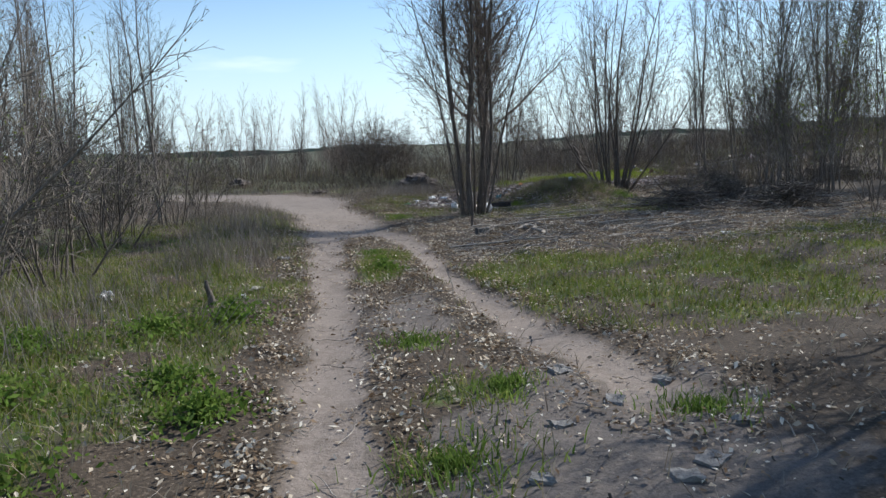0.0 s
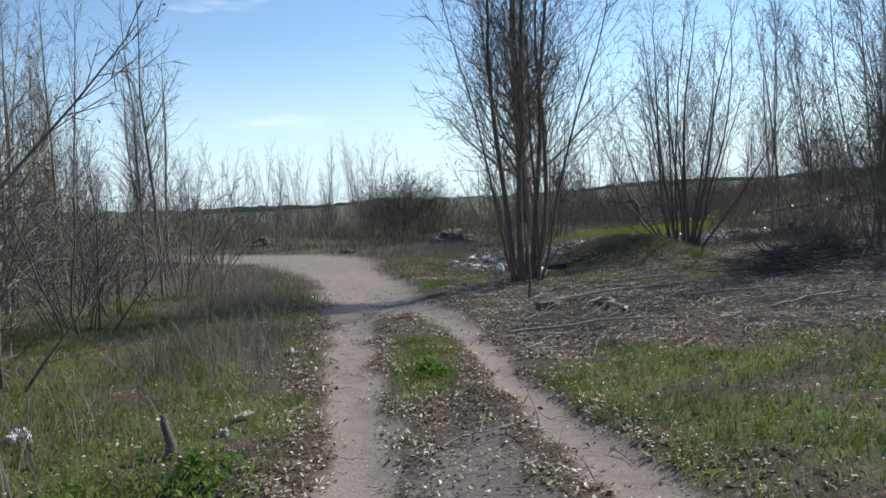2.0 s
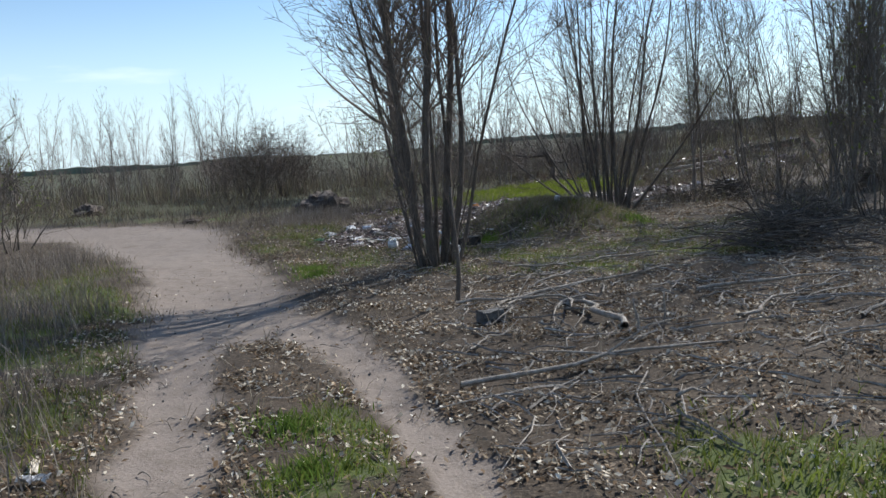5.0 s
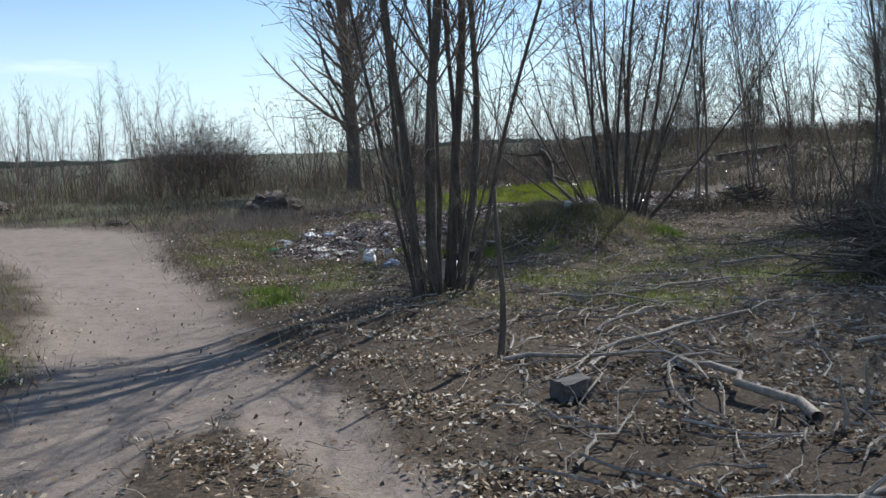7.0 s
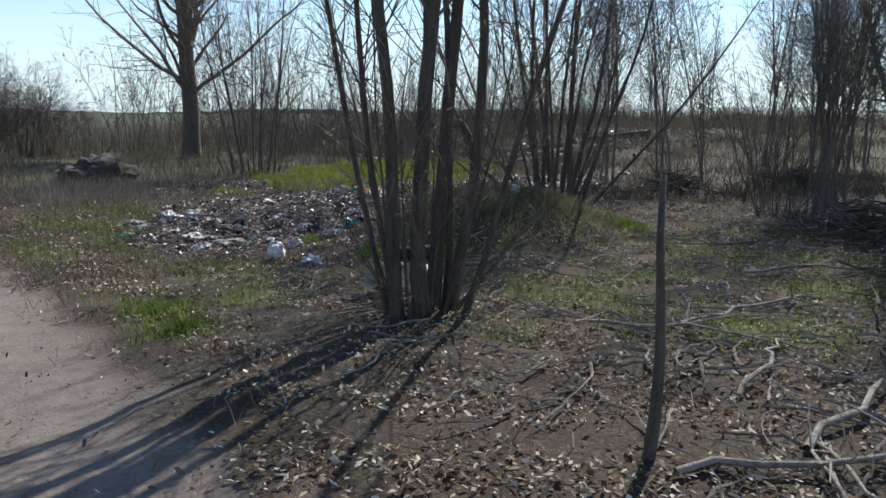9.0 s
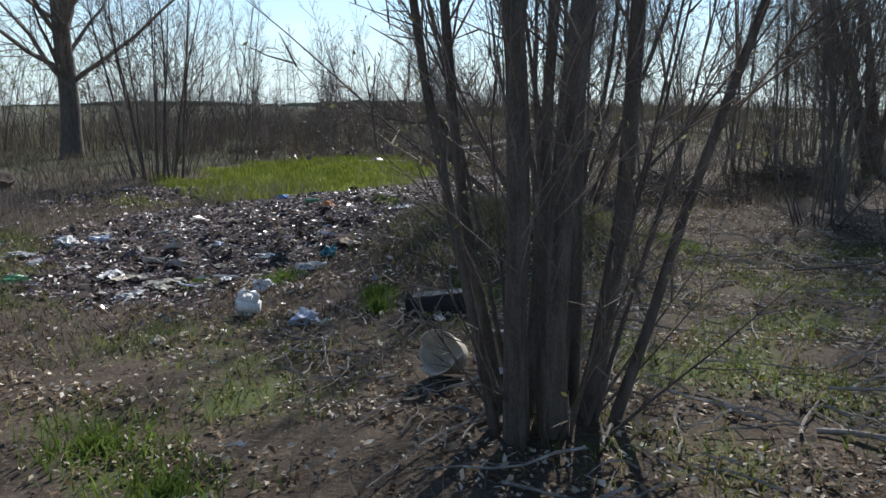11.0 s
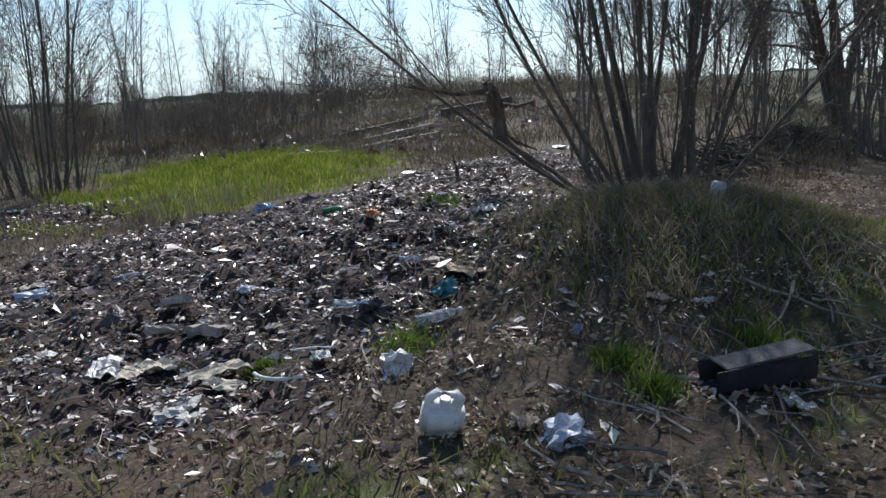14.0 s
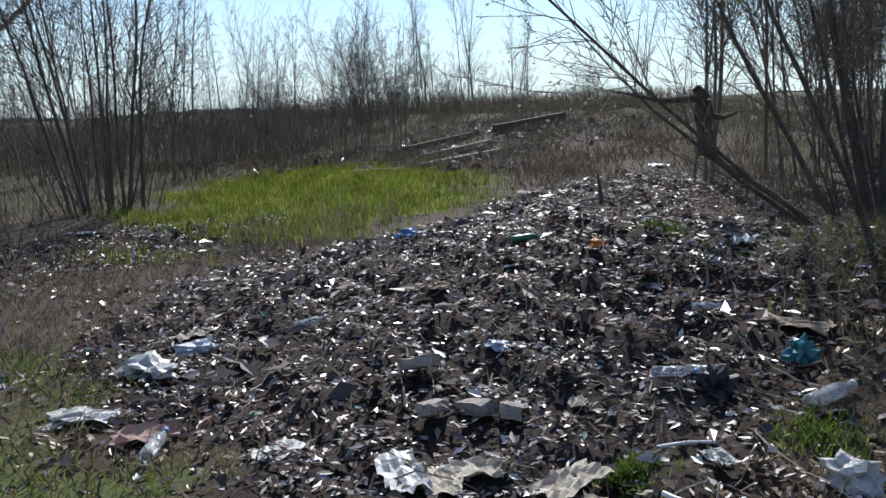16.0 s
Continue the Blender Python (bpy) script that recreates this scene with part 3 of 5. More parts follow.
part("snag", mesh_of("snag", v, f, BARK), clump_b, "broken dead limb, black with rot")

# the bare clump by the meadow
r = np.random.RandomState(7)
clump_d = woody("birch_clump", 8, fan(r, 10, (0.03, 0.19), (4.5, 7.0), (0.02, 0.036), 0.6) + fan(r, 16, (0.2, 0.5), (2, 3.4), (0.008, 0.014), 0.9), TWIGGY,
                "clump of slender bare young trees beside the meadow", "tree", bark=BARK, twig=TWIG)
put(clump_d, 2.7, 33.2)

# the old tree behind
lone = woody("old_tree", 9, [(0, 0, (0.02, 0.0, 1), 13.5, 0.34)], OLD, "tall old bare tree with a dark trunk and drooping twigs", "tree",
             bark=BARK, twig=TWIG, stem_name="trunk")
put(lone, 2.5, 43.0)

crook = woody("crooked_tree", 10, [(0, 0, (-0.12, 0.05, 1), 4.0, 0.22), (-0.2, 0, (-0.55, 0.1, 1), 5.5, 0.11), (0.0, 0, (0.35, 0.1, 1), 6.0, 0.13), (0, 0.1, (0.02, 0.3, 1), 7.0, 0.12)],
              CROWNED, "stout crooked bare tree on the rise", "tree", bark=BARK, twig=TWIG, stem_name="trunk")
put(crook, 17.5, 24.6)

# the leaning sapling at the start of the track
leaner = woody("leaning_sapling", 12, [(0, 0, (1.0, 0.0, 0.72), 4.3, 0.030), (0.1, 0.1, (0.25, 0.1, 1), 5.0, 0.032), (-0.1, 0.1, (0.5, 0.2, 1), 4.2, 0.022)], SLIM,
               "leaning budding sapling in the weeds beside the track", "tree", bark=BARK_GREY, twig=TWIG_GREY, leaves=CATKINS, leaf_size=0.02, leaf_share=0.3)
put(leaner, -5.6, 7.6)

# kinds that stand in thickets
SPOTS = {}


def slim_kind(seed, tall, rad, lean, label, leaves=None, share=0.0, size=0.03, forks=1, bark=None, twig=None):
    rr = np.random.RandomState(seed)
    st = [(rr.uniform(-.22, .22), rr.uniform(-.22, .22), (rr.uniform(-lean, lean), rr.uniform(-lean, lean), 1), tall * rr.uniform(0.8, 1.05), rad * rr.uniform(0.45, 0.75)) for _ in range(forks)]
    return woody("young_tree", seed, st, SLIM, label, "tree", bark=bark or BARK_GREY, twig=twig or TWIG_GREY, leaves=leaves, leaf_size=size, leaf_share=share, sides=(6, 3, 3, 3),
                 stem_name="trunk")


def bush_kind(seed, count, spread, tall, label, leaves=None, share=0.0, kind=None, twig=None, size=0.03):
    rr = np.random.RandomState(seed)
    return woody("bush", seed, fan(rr, count, spread, tall, (0.007, 0.015), 0.3), kind or SHRUBBY, label, "bush", bark=BARK, twig=twig or TWIG_GREY, leaves=leaves, leaf_size=size,
                 leaf_share=share, sides=(4, 3, 3, 3))


def plant(kinds, spots, group, seed, size=(0.85, 1.2)):
    """Stands the kinds by turns at the spots."""
    rr = np.random.RandomState(seed)
    for i, (x, y, *s) in enumerate(spots):
        k = kinds[i % len(kinds)]
        q = (s[0] if s else 1.0) * rr.uniform(*size)
        m = stand(x, y, rr.uniform(0, 360), q, q * rr.uniform(0.92, 1.1), 0.03)
        if k not in SPOTS:
            SPOTS[k] = True
            k.matrix_basis = m
            tagged(k, group=group)
        else:
            tagged(copy_thing(k, m), group=group)


def strew(seed, count, xs, ys, keep, gap):
    """Random spots in a box where keep(x, y) holds, no two nearer than gap."""
    rr, got = np.random.RandomState(seed), []
    for _ in range(count * 40):
        x, y = rr.uniform(*xs), rr.uniform(*ys)
        if keep(x, y) and all((x - a) ** 2 + (y - b) ** 2 > gap * gap for a, b in got):
            got.append((x, y))
            if len(got) == count:
                break
    return got


birch = [slim_kind(20, 9.5, 0.075, 0.04, "slender bare young poplar with upswept twigs"),
         slim_kind(21, 8.5, 0.065, 0.08, "slender bare forked young poplar", forks=2),
         slim_kind(22, 7.5, 0.05, 0.10, "thin bare sapling among weeds", forks=3)]
plant(birch, [(-7.4, 19.2), (-9.3, 17.4), (-11.7, 28.2), (-13.0, 31.5), (-8.6, 15.6), (-14.5, 27.0), (-16.5, 30.0), (-10.6, 21.5), (-12.3, 24.0)], "young poplars beside the track", 1)
plant(birch, strew(2, 46, (-26, -6.0), (9, 42), lambda x, y: (x + 0.7) < -0.47 * (y - 7.1) and x < -6.0 - 0.05 * y, 1.1), "young poplars beside the track", 2)

right_kinds = [slim_kind(30, 8.5, 0.045, 0.14, "slender young willow with opening yellow-green leaves", YOUNG, 0.34, 0.026, 4),
               slim_kind(31, 7.5, 0.038, 0.2, "thin forked young willow with opening leaves", YOUNG, 0.34, 0.024, 5),
               slim_kind(32, 8.0, 0.042, 0.15, "bare forked young willow with pale buds", CATKINS, 0.12, 0.022, 3)]
plant(right_kinds, [(9.0, 26.2), (9.9, 25.4), (10.7, 25.0), (13.7, 26.0), (8.3, 19.2), (9.8, 21.4), (10.2, 19.6), (11.5, 22.5), (12.2, 20.3)], "young willows of the thicket", 3)
plant(right_kinds, strew(4, 33, (8.2, 27), (11, 30), lambda x, y: y < 21.0 + 0.34 * (x + 2.3) and x > 7.2 + 0.09 * (y - 10), 1.4), "young willows of the thicket", 4)
plant(right_kinds, [(7.2, 5.8), (8.2, 7.6), (6.8, 4.3), (9.4, 9.6), (10.5, 7.0), (5.6, 2.6), (4.4, 5.0), (5.3, 6.4), (4.9, 3.7)], "young willows of the thicket", 5)

grey_bush = [bush_kind(40, 11, (0.1, 0.65), (1.4, 2.2), "tangled grey-brown bush with first small leaves", YOUNG, 0.25, None, None, 0.017), bush_kind(41, 12, (0.1, 0.8), (1.0, 1.7), "low tangled bush in dry weeds with first small leaves", YOUNG, 0.25, None, None, 0.017)]
plant(grey_bush, [(-4.9, 9.3), (-5.7, 10.5), (-5.3, 7.8), (-6.6, 11.9), (-4.5, 6.6, 0.8), (-7.2, 16.2), (-6.5, 18.0), (-8.2, 14.3), (-7.5, 12.6), (-6.2, 14.8), (-6.6, 8.8), (-7.6, 10.2),
                  (-8.4, 26.0), (-9.4, 24.0), (-9.0, 20.0), (-7.9, 21.8, 0.8), (-5.6, 17.4, 0.6), (-5.9, 20.5, 0.6)], "bare bushes beside the track", 6)
plant(grey_bush, [(5.6, 16.6, 0.6), (6.6, 17.4, 0.7), (7.6, 16.4, 0.8), (6.9, 19.3, 0.8), (8.0, 18.0), (8.8, 15.4), (7.7, 20.6, 0.7), (9.4, 22.8, 0.8), (11.8, 24.2), (13.2, 24.8), (8.0, 13.6, 0.8)],
      "bushes under the thicket", 7)
plant(grey_bush, strew(17, 34, (-15, -4.6), (6, 30), lambda x, y: (x + 0.7) < -0.50 * (y - 7.1) and x < -4.4 - 0.08 * max(0, y - 9), 0.8), "bare bushes beside the track", 17)
leafy_bush = [bush_kind(44, 10, (0.1, 0.7), (1.6, 2.6), "bush in young yellow-green leaf", YOUNG, 0.5, None, None, 0.03)]
plant(leafy_bush, [(8.6, 17.2), (-11.0, 29.5), (-10.2, 31.2), (3.8, 46.5, 1.5), (0.8, 48.0, 1.5), (1.9, 47.2, 1.4), (9.2, 19.0), (11.4, 18.2), (7.3, 24.6, 0.5)], "bushes in young leaf", 8)

far_scrub = [bush_kind(50, 9, (0.05, 0.5), (2.0, 3.2), "bare brown scrub on the far ground", twig=TWIG), bush_kind(51, 12, (0.1, 0.8), (1.3, 2.2), "low bare brown scrub on the far ground", twig=TWIG)]
plant(far_scrub, strew(9, 75, (-2, 34), (42, 62), lambda x, y: height(x, y) < 1.7 and abs(x - 2.5) + abs(y - 43) > 3, 1.2), "scrub along the far edge", 9)
plant(far_scrub, strew(10, 60, (-42, 0), (50, 78), lambda x, y: y > 50 + 0.1 * x, 1.5), "scrub along the far edge", 10, (0.8, 1.3))
plant(far_scrub, strew(16, 26, (4, 13), (37, 43), lambda x, y: meadow(x, y) < 0.05, 0.9), "scrub along the far edge", 16, (0.6, 0.9))
dark_bush = [bush_kind(54, 30, (0.05, 0.75), (2.6, 3.6), "dense dark bare bush on the far ground", twig=TWIG)]
plant(dark_bush, [(-4.3, 45.0), (-3.2, 46.0, 0.85), (-5.2, 46.2, 0.8), (20.0, 46.8, 1.1), (-6.4, 47.5, 0.7), (-2.4, 47.0, 0.7)], "dense dark bushes", 11, (1.12, 1.2))
sapling = [slim_kind(56, 4.6, 0.035, 0.06, "thin bare sapling on the far ground", CATKINS, 0.06, 0.03, 2, twig=TWIG), slim_kind(57, 5.2, 0.04, 0.12, "thin bare forked sapling on the far ground", None, 0, 0.03, 4, twig=TWIG)]
plant(sapling, [(8.4, 35.8), (5.6, 41.0), (9.6, 41.5), (12.3, 43.8), (27.0, 49.5, 1.2), (31.5, 50.5, 1.4), (33.5, 49.0, 1.4), (36.0, 50.0, 1.4), (38.0, 46.5, 1.3), (40.5, 44.5, 1.3), (44.0, 43.0, 1.3), (29.0, 52, 1.2)],
      "saplings on the far ground", 12)
plant(sapling, strew(13, 52, (-34, -3), (46, 68), lambda x, y: True, 1.6), "saplings on the far ground", 13, (0.8, 1.25))
plant(sapling, strew(14, 20, (2, 14), (36.5, 52), lambda x, y: meadow(x, y) < 0.05 and x < 13, 1.5), "saplings on the far ground", 14, (0.7, 1.0))
plant(birch + right_kinds, strew(15, 26, (22, 60), (14, 34), lambda x, y: y < 22 + 0.30 * x, 2.4), "young willows of the thicket", 15)

# ---- ground cover ----
def scatter(r, count, xs, ys, chance):
    """Points in a box, kept by chance(x, y) from 0 to 1."""
    x, y = r.uniform(*xs, count), r.uniform(*ys, count)
    keep = r.uniform(size=count) < chance(x, y)
    x, y = x[keep], y[keep]
    return x, y, height(x, y)


def blade_mesh(name, r, x, y, z, tall, wide, lean, material):
    n = len(x)
    a, la = r.uniform(0, 2 * np.pi, n), r.uniform(0, 2 * np.pi, n)
    h = tall * r.uniform(0.45, 1.25, n)
    w = wide * r.uniform(0.6, 1.3, n)
    ln = lean * h * r.uniform(0.2, 1.4, n)
    sx, sy, lx, ly = np.cos(a) * w / 2, np.sin(a) * w / 2, np.cos(la) * ln, np.sin(la) * ln
    zb = z - 0.01
    v = np.stack([np.stack([x - sx, y - sy, zb], -1), np.stack([x + sx, y + sy, zb], -1),
                  np.stack([x + lx * .35 + sx * .8, y + ly * .35 + sy * .8, zb + h * .6], -1), np.stack([x + lx * .35 - sx * .8, y + ly * .35 - sy * .8, zb + h * .6], -1),
                  np.stack([x + lx, y + ly, zb + h], -1)], 1).reshape(-1, 3)
    b = np.arange(n) * 5
    faces = np.stack([b, b + 1, b + 2, b + 3], -1).tolist() + np.stack([b + 3, b + 2, b + 4], -1).tolist()
    return mesh_of(name, v, faces, material)


def flake_mesh(name, r, x, y, z, size, tilt, material, slim=0.6, lift=0.01):
    """Flat scraps, each folded along its middle."""
    n = len(x)
    a = r.uniform(0, 2 * np.pi, n)
    s = size * r.uniform(0.5, 1.5, n)
    ux, uy, vx, vy = np.cos(a) * s, np.sin(a) * s, -np.sin(a) * s * slim, np.cos(a) * s * slim
    t1, t2, fold = r.normal(0, tilt, n) * s, r.normal(0, tilt, n) * s, r.uniform(0.0, 0.9, n) * tilt * s
    z = z + lift + np.abs(t1) * 0.6 + r.uniform(0, lift, n)
    jit = r.uniform(0.6, 1.2, (4, n))
    v = np.stack([np.stack([x - ux * jit[0], y - uy * jit[0], z - t1], -1), np.stack([x - vx * jit[1], y - vy * jit[1], z + fold - t2], -1),
                  np.stack([x + ux * jit[2], y + uy * jit[2], z + t1], -1), np.stack([x + vx * jit[3], y + vy * jit[3], z + fold + t2], -1)], 1).reshape(-1, 3)
    b = np.arange(n) * 4
    faces = np.concatenate([np.stack([b, b + 1, b + 2], -1), np.stack([b, b + 2, b + 3], -1)])
    return mesh_of(name, v, faces, material)


def stuff(name, me, label, category):
    return tagged(new(name, me), label, category, kind="stuff")


def edge_of_track(x, y):
    best = 0.0
    for line in (RUT_LEFT, RUT_RIGHT, ROAD):
        d, wid = near_line(x, y, line)
        best = np.maximum(best, np.exp(-((d - wid * 1.45) / 0.28) ** 2))
    return best


r = np.random.RandomState(101)
x, y, z = scatter(r, 480000, (-7, 9), (1.2, 27), lambda x, y: np.clip(green(x, y) * 1.3 - 0.14, 0, 1) * np.where(y < 13, 0.8, 0.45))
stuff("grass", blade_mesh("grass", r, x, y, z, 0.10, 0.009, 0.8, GRASS), "short green spring grass beside the dirt track", "grass")
x, y, z = scatter(r, 46000, (1.2, 6.5), (19.4, 24), lambda x, y: np.clip(mound(x, y) * 1.1 - 0.1, 0, 1))
deadg = r.uniform(size=len(x)) < 0.6
stuff("mound_straw", blade_mesh("mound_straw", r, x[deadg], y[deadg], z[deadg], 0.15, 0.007, 1.6, STRAW), "dead straw lodged on the mound under the willow", "dry grass")
x, y, z = x[~deadg], y[~deadg], z[~deadg]
stuff("mound_grass", blade_mesh("mound_grass", r, x, y, z, 0.11, 0.009, 1.0, GRASS), "longer rough grass over the mound under the willow", "grass")
x, y, z = scatter(r, 130000, (0.5, 13), (26, 39), lambda x, y: np.clip(meadow(x, y) * (0.75 + 0.5 * waves(x, y, 1.2, 41)), 0, 1))
stuff("meadow_grass", blade_mesh("meadow_grass", r, x, y, z, 0.15, 0.014, 0.6, MEADOW), "bright yellow-green young grass in the hollow", "grass")
x, y, z = scatter(r, 260000, (-8, 10), (1.2, 33), lambda x, y: 0.30 * (1 - bare(x, y)) * (1 - 0.8 * dump(x, y)) * (1 - meadow(x, y)) * np.where((x < -1.8) | (y > 30.5), 1.6, 0.38) * (0.6 + 0.6 * waves(x, y, 1.1, 44)))
stuff("dry_grass", blade_mesh("dry_grass", r, x, y, z, 0.15, 0.007, 1.2, STRAW), "thin dry straw left from last year", "dry grass")
x, y, z = scatter(r, 110000, (-30, 40), (29, 62), lambda x, y: (1 - meadow(x, y)) * (1 - bare(x, y)) * (0.6 + 0.6 * waves(x, y, 5, 45)))
stuff("far_dry_grass", blade_mesh("far_dry_grass", r, x, y, z, 0.34, 0.016, 0.8, BRUSH), "tall dead grass and weeds on the far ground", "dry grass")

x, y, z = scatter(r, 60000, (-45, 60), (40, 72), lambda x, y: (1 - bare(x, y)) * np.clip(0.5 + 0.8 * waves(x, y, 7, 46), 0.05, 1) * step(40, 46, y) * (0.5 + 0.5 * step(0, 6, x)))
stuff("far_brush", blade_mesh("far_brush", r, x, y, z, 1.15, 0.022, 0.35, BRUSH), "dense dead brush and saplings along the far edge", "brush")

x, y, z = scatter(r, 60000, (7, 26), (22, 43), lambda x, y: (1 - meadow(x, y)) * (1 - dump(x, y)) * np.clip(0.5 + 0.8 * waves(x, y, 2.6, 48), 0.05, 1))
stuff("slope_weeds", blade_mesh("slope_weeds", r, x, y, z, 0.26, 0.014, 0.9, BRUSH), "rough dead weeds over the far slope", "dry grass")


def weedy(x, y):
    w = 1 - step(0.5, 1.1, ellipse(x, y, -3.25, 11.2, 0.9, 2.6))
    w = np.maximum(w, 1 - step(0.5, 1.1, ellipse(x, y, -4.3, 15.8, 1.1, 1.9)))
    w = np.maximum(w, 0.6 * (1 - step(0.5, 1.1, ellipse(x, y, -3.6, 6.8, 1.0, 1.8))))
    w = np.maximum(w, 0.6 * (1 - step(0.5, 1.1, ellipse(x, y, -6.0, 20.5, 1.3, 3.0))))
    w = np.maximum(w, 0.8 * (1 - step(0.5, 1.1, ellipse(x, y, -1.4, 29.0, 1.4, 3.0))))
    w = np.maximum(w, 0.5 * (1 - step(0.5, 1.1, ellipse(x, y, 3.0, 28.2, 1.6, 1.0))))
    return w * np.clip(0.6 + waves(x, y, 0.8, 47), 0, 1)


x, y, z = scatter(r, 150000, (-7.5, 5), (4, 33), lambda x, y: weedy(x, y))
stuff("dry_weeds", blade_mesh("dry_weeds", r, x, y, z, 0.42, 0.006, 0.55, WEEDGREY), "grey dry weed stalks standing beside the track", "weeds")
x, y, z = scatter(r, 430000, (-3.6, 8.5), (1.2, 26.5), lambda x, y: (1 - 0.94 * bare(x, y)) * (1 - 0.85 * mound(x, y)) * (1 - 0.7 * dump(x, y)) * (1 - 0.75 * grey_earth(x, y)) * (0.13 + 0.7 * edge_of_track(x, y) + (0.66 - 0.2 * step(14, 18, y)) * step(-0.6, 0.8, x + 0.02 * y) * step(9, 12, y)
                 + 0.5 * np.exp(-ellipse(x, y, -0.35, 9.2, 0.5, 0.9) ** 2)) * np.clip(0.65 + waves(x, y, 0.9, 51), 0.05, 1.2))
stuff("fallen_leaves", flake_mesh("fallen_leaves", r, x, y, z, 0.021, 0.26, LITTER, 0.42), "pale dry fallen leaves strewn over the ground", "leaves")
x, y, z = scatter(r, 30000, (-4.5, 5), (1.2, 9), lambda x, y: (1 - 0.95 * bare(x, y)) * (0.2 + 0.8 * edge_of_track(x, y)))
stuff("small_leaves", flake_mesh("small_leaves", r, x, y, z, 0.014, 0.2, LITTER), "small crumbled dead leaves along the ruts", "leaves")
x, y, z = scatter(r, 5000, (-4, 3), (1.2, 20), lambda x, y: 0.10 + 0.5 * bare(x, y) + 0.5 * grey_earth(x, y))
stuff("pebbles", flake_mesh("pebbles", r, x, y, z, 0.011, 0.5, STONE, 0.8, 0.004), "small clods and stones on the trodden earth", "stones")

# the rubbish tip
x, y, z = scatter(r, 190000, (-2, 11), (20.5, 33), lambda x, y: dump(x, y) * np.clip(0.7 + 0.5 * waves(x, y, 1.0, 61), 0.15, 1) * 0.9)
stuff("rubbish_scraps", flake_mesh("rubbish_scraps", r, x, y, z, 0.029, 0.17, RUBBISH, 0.40, 0.012), "countless torn scraps of paper, film and rot on the tip", "rubbish")
x, y, z = scatter(r, 16000, (-1.5, 10), (21, 32), lambda x, y: dump(x, y) * np.clip(0.4 + 0.8 * waves(x, y, 1.4, 62), 0.05, 1) * 0.22)
stuff("rubbish_sheets", flake_mesh("rubbish_sheets", r, x, y, z, 0.078, 0.14, RUBBISH, 0.42, 0.020), "torn sheets and wrappers lying on the tip", "rubbish")
x, y, z = scatter(r, 16000, (-1.5, 10), (21, 32), lambda x, y: dump(x, y) * 0.4)
stuff("rotten_crumbs", flake_mesh("rotten_crumbs", r, x, y, z, 0.035, 0.34, SOIL, 0.7, 0.015), "dark rotten clods between the rubbish", "soil")

x, y, z = scatter(r, 9000, (-3.2, 2.5), (20.5, 31.5), lambda x, y: (1 - dump(x, y)) * (1 - bare(x, y)) * np.clip(0.35 + 0.8 * waves(x, y, 1.6, 63), 0.03, 1) * 0.7)
stuff("stray_scraps", flake_mesh("stray_scraps", r, x, y, z, 0.038, 0.2, RUBBISH, 0.45, 0.012), "stray scraps of paper and film round the tip", "rubbish")
x, y, z = scatter(r, 30000, (-3.2, 3), (20.5, 31.5), lambda x, y: (1 - dump(x, y)) * (1 - bare(x, y)) * 0.6)
stuff("withered_grass", blade_mesh("withered_grass", r, x, y, z, 0.10, 0.010, 1.3, BRUSH), "short withered grass round the tip", "dry grass")


def lying(r, x, y, length, rad, lift=0.012):
    """A crooked stick that lies on the ground."""
    a, n = r.uniform(0, 2 * np.pi), 6
    turns = a + np.cumsum(r.normal(r.normal(0, 0.16), 0.13, n))
    px = x - math.cos(a) * length / 2 + np.cumsum(np.cos(turns)) * length / n
    py = y - math.sin(a) * length / 2 + np.cumsum(np.sin(turns)) * length / n
    return np.stack([px, py, height(px, py) + rad + lift + r.uniform(0, 0.03, n)], -1), np.linspace(rad, rad * 0.35, n)


sticks = []
for _ in range(1500):
    x, y = r.uniform(0.1, 9.5), r.uniform(10.6, 20.5)
    sticks.append(lying(r, x, y, 0.2 + r.exponential(0.35), r.uniform(0.004, 0.013)))
for _ in range(420):
    x, y = r.uniform(-4.0, 1.8), r.uniform(2.5, 15)
    sticks.append(lying(r, x, y, r.uniform(0.1, 0.45), r.uniform(0.002, 0.005), 0.003))
for _ in range(900):
    x, y = r.uniform(-1.0, 9), r.uniform(21.5, 29)
    if dump(x, y) > 0.3:
        sticks.append(lying(r, x, y, r.uniform(0.15, 0.7), r.uniform(0.003, 0.007), 0.03))
v, f = tubes(sticks, 4)
stuff("brushwood", mesh_of("brushwood", v, f, DEADWOOD), "dry sticks and brushwood strewn over the ground", "brushwood")


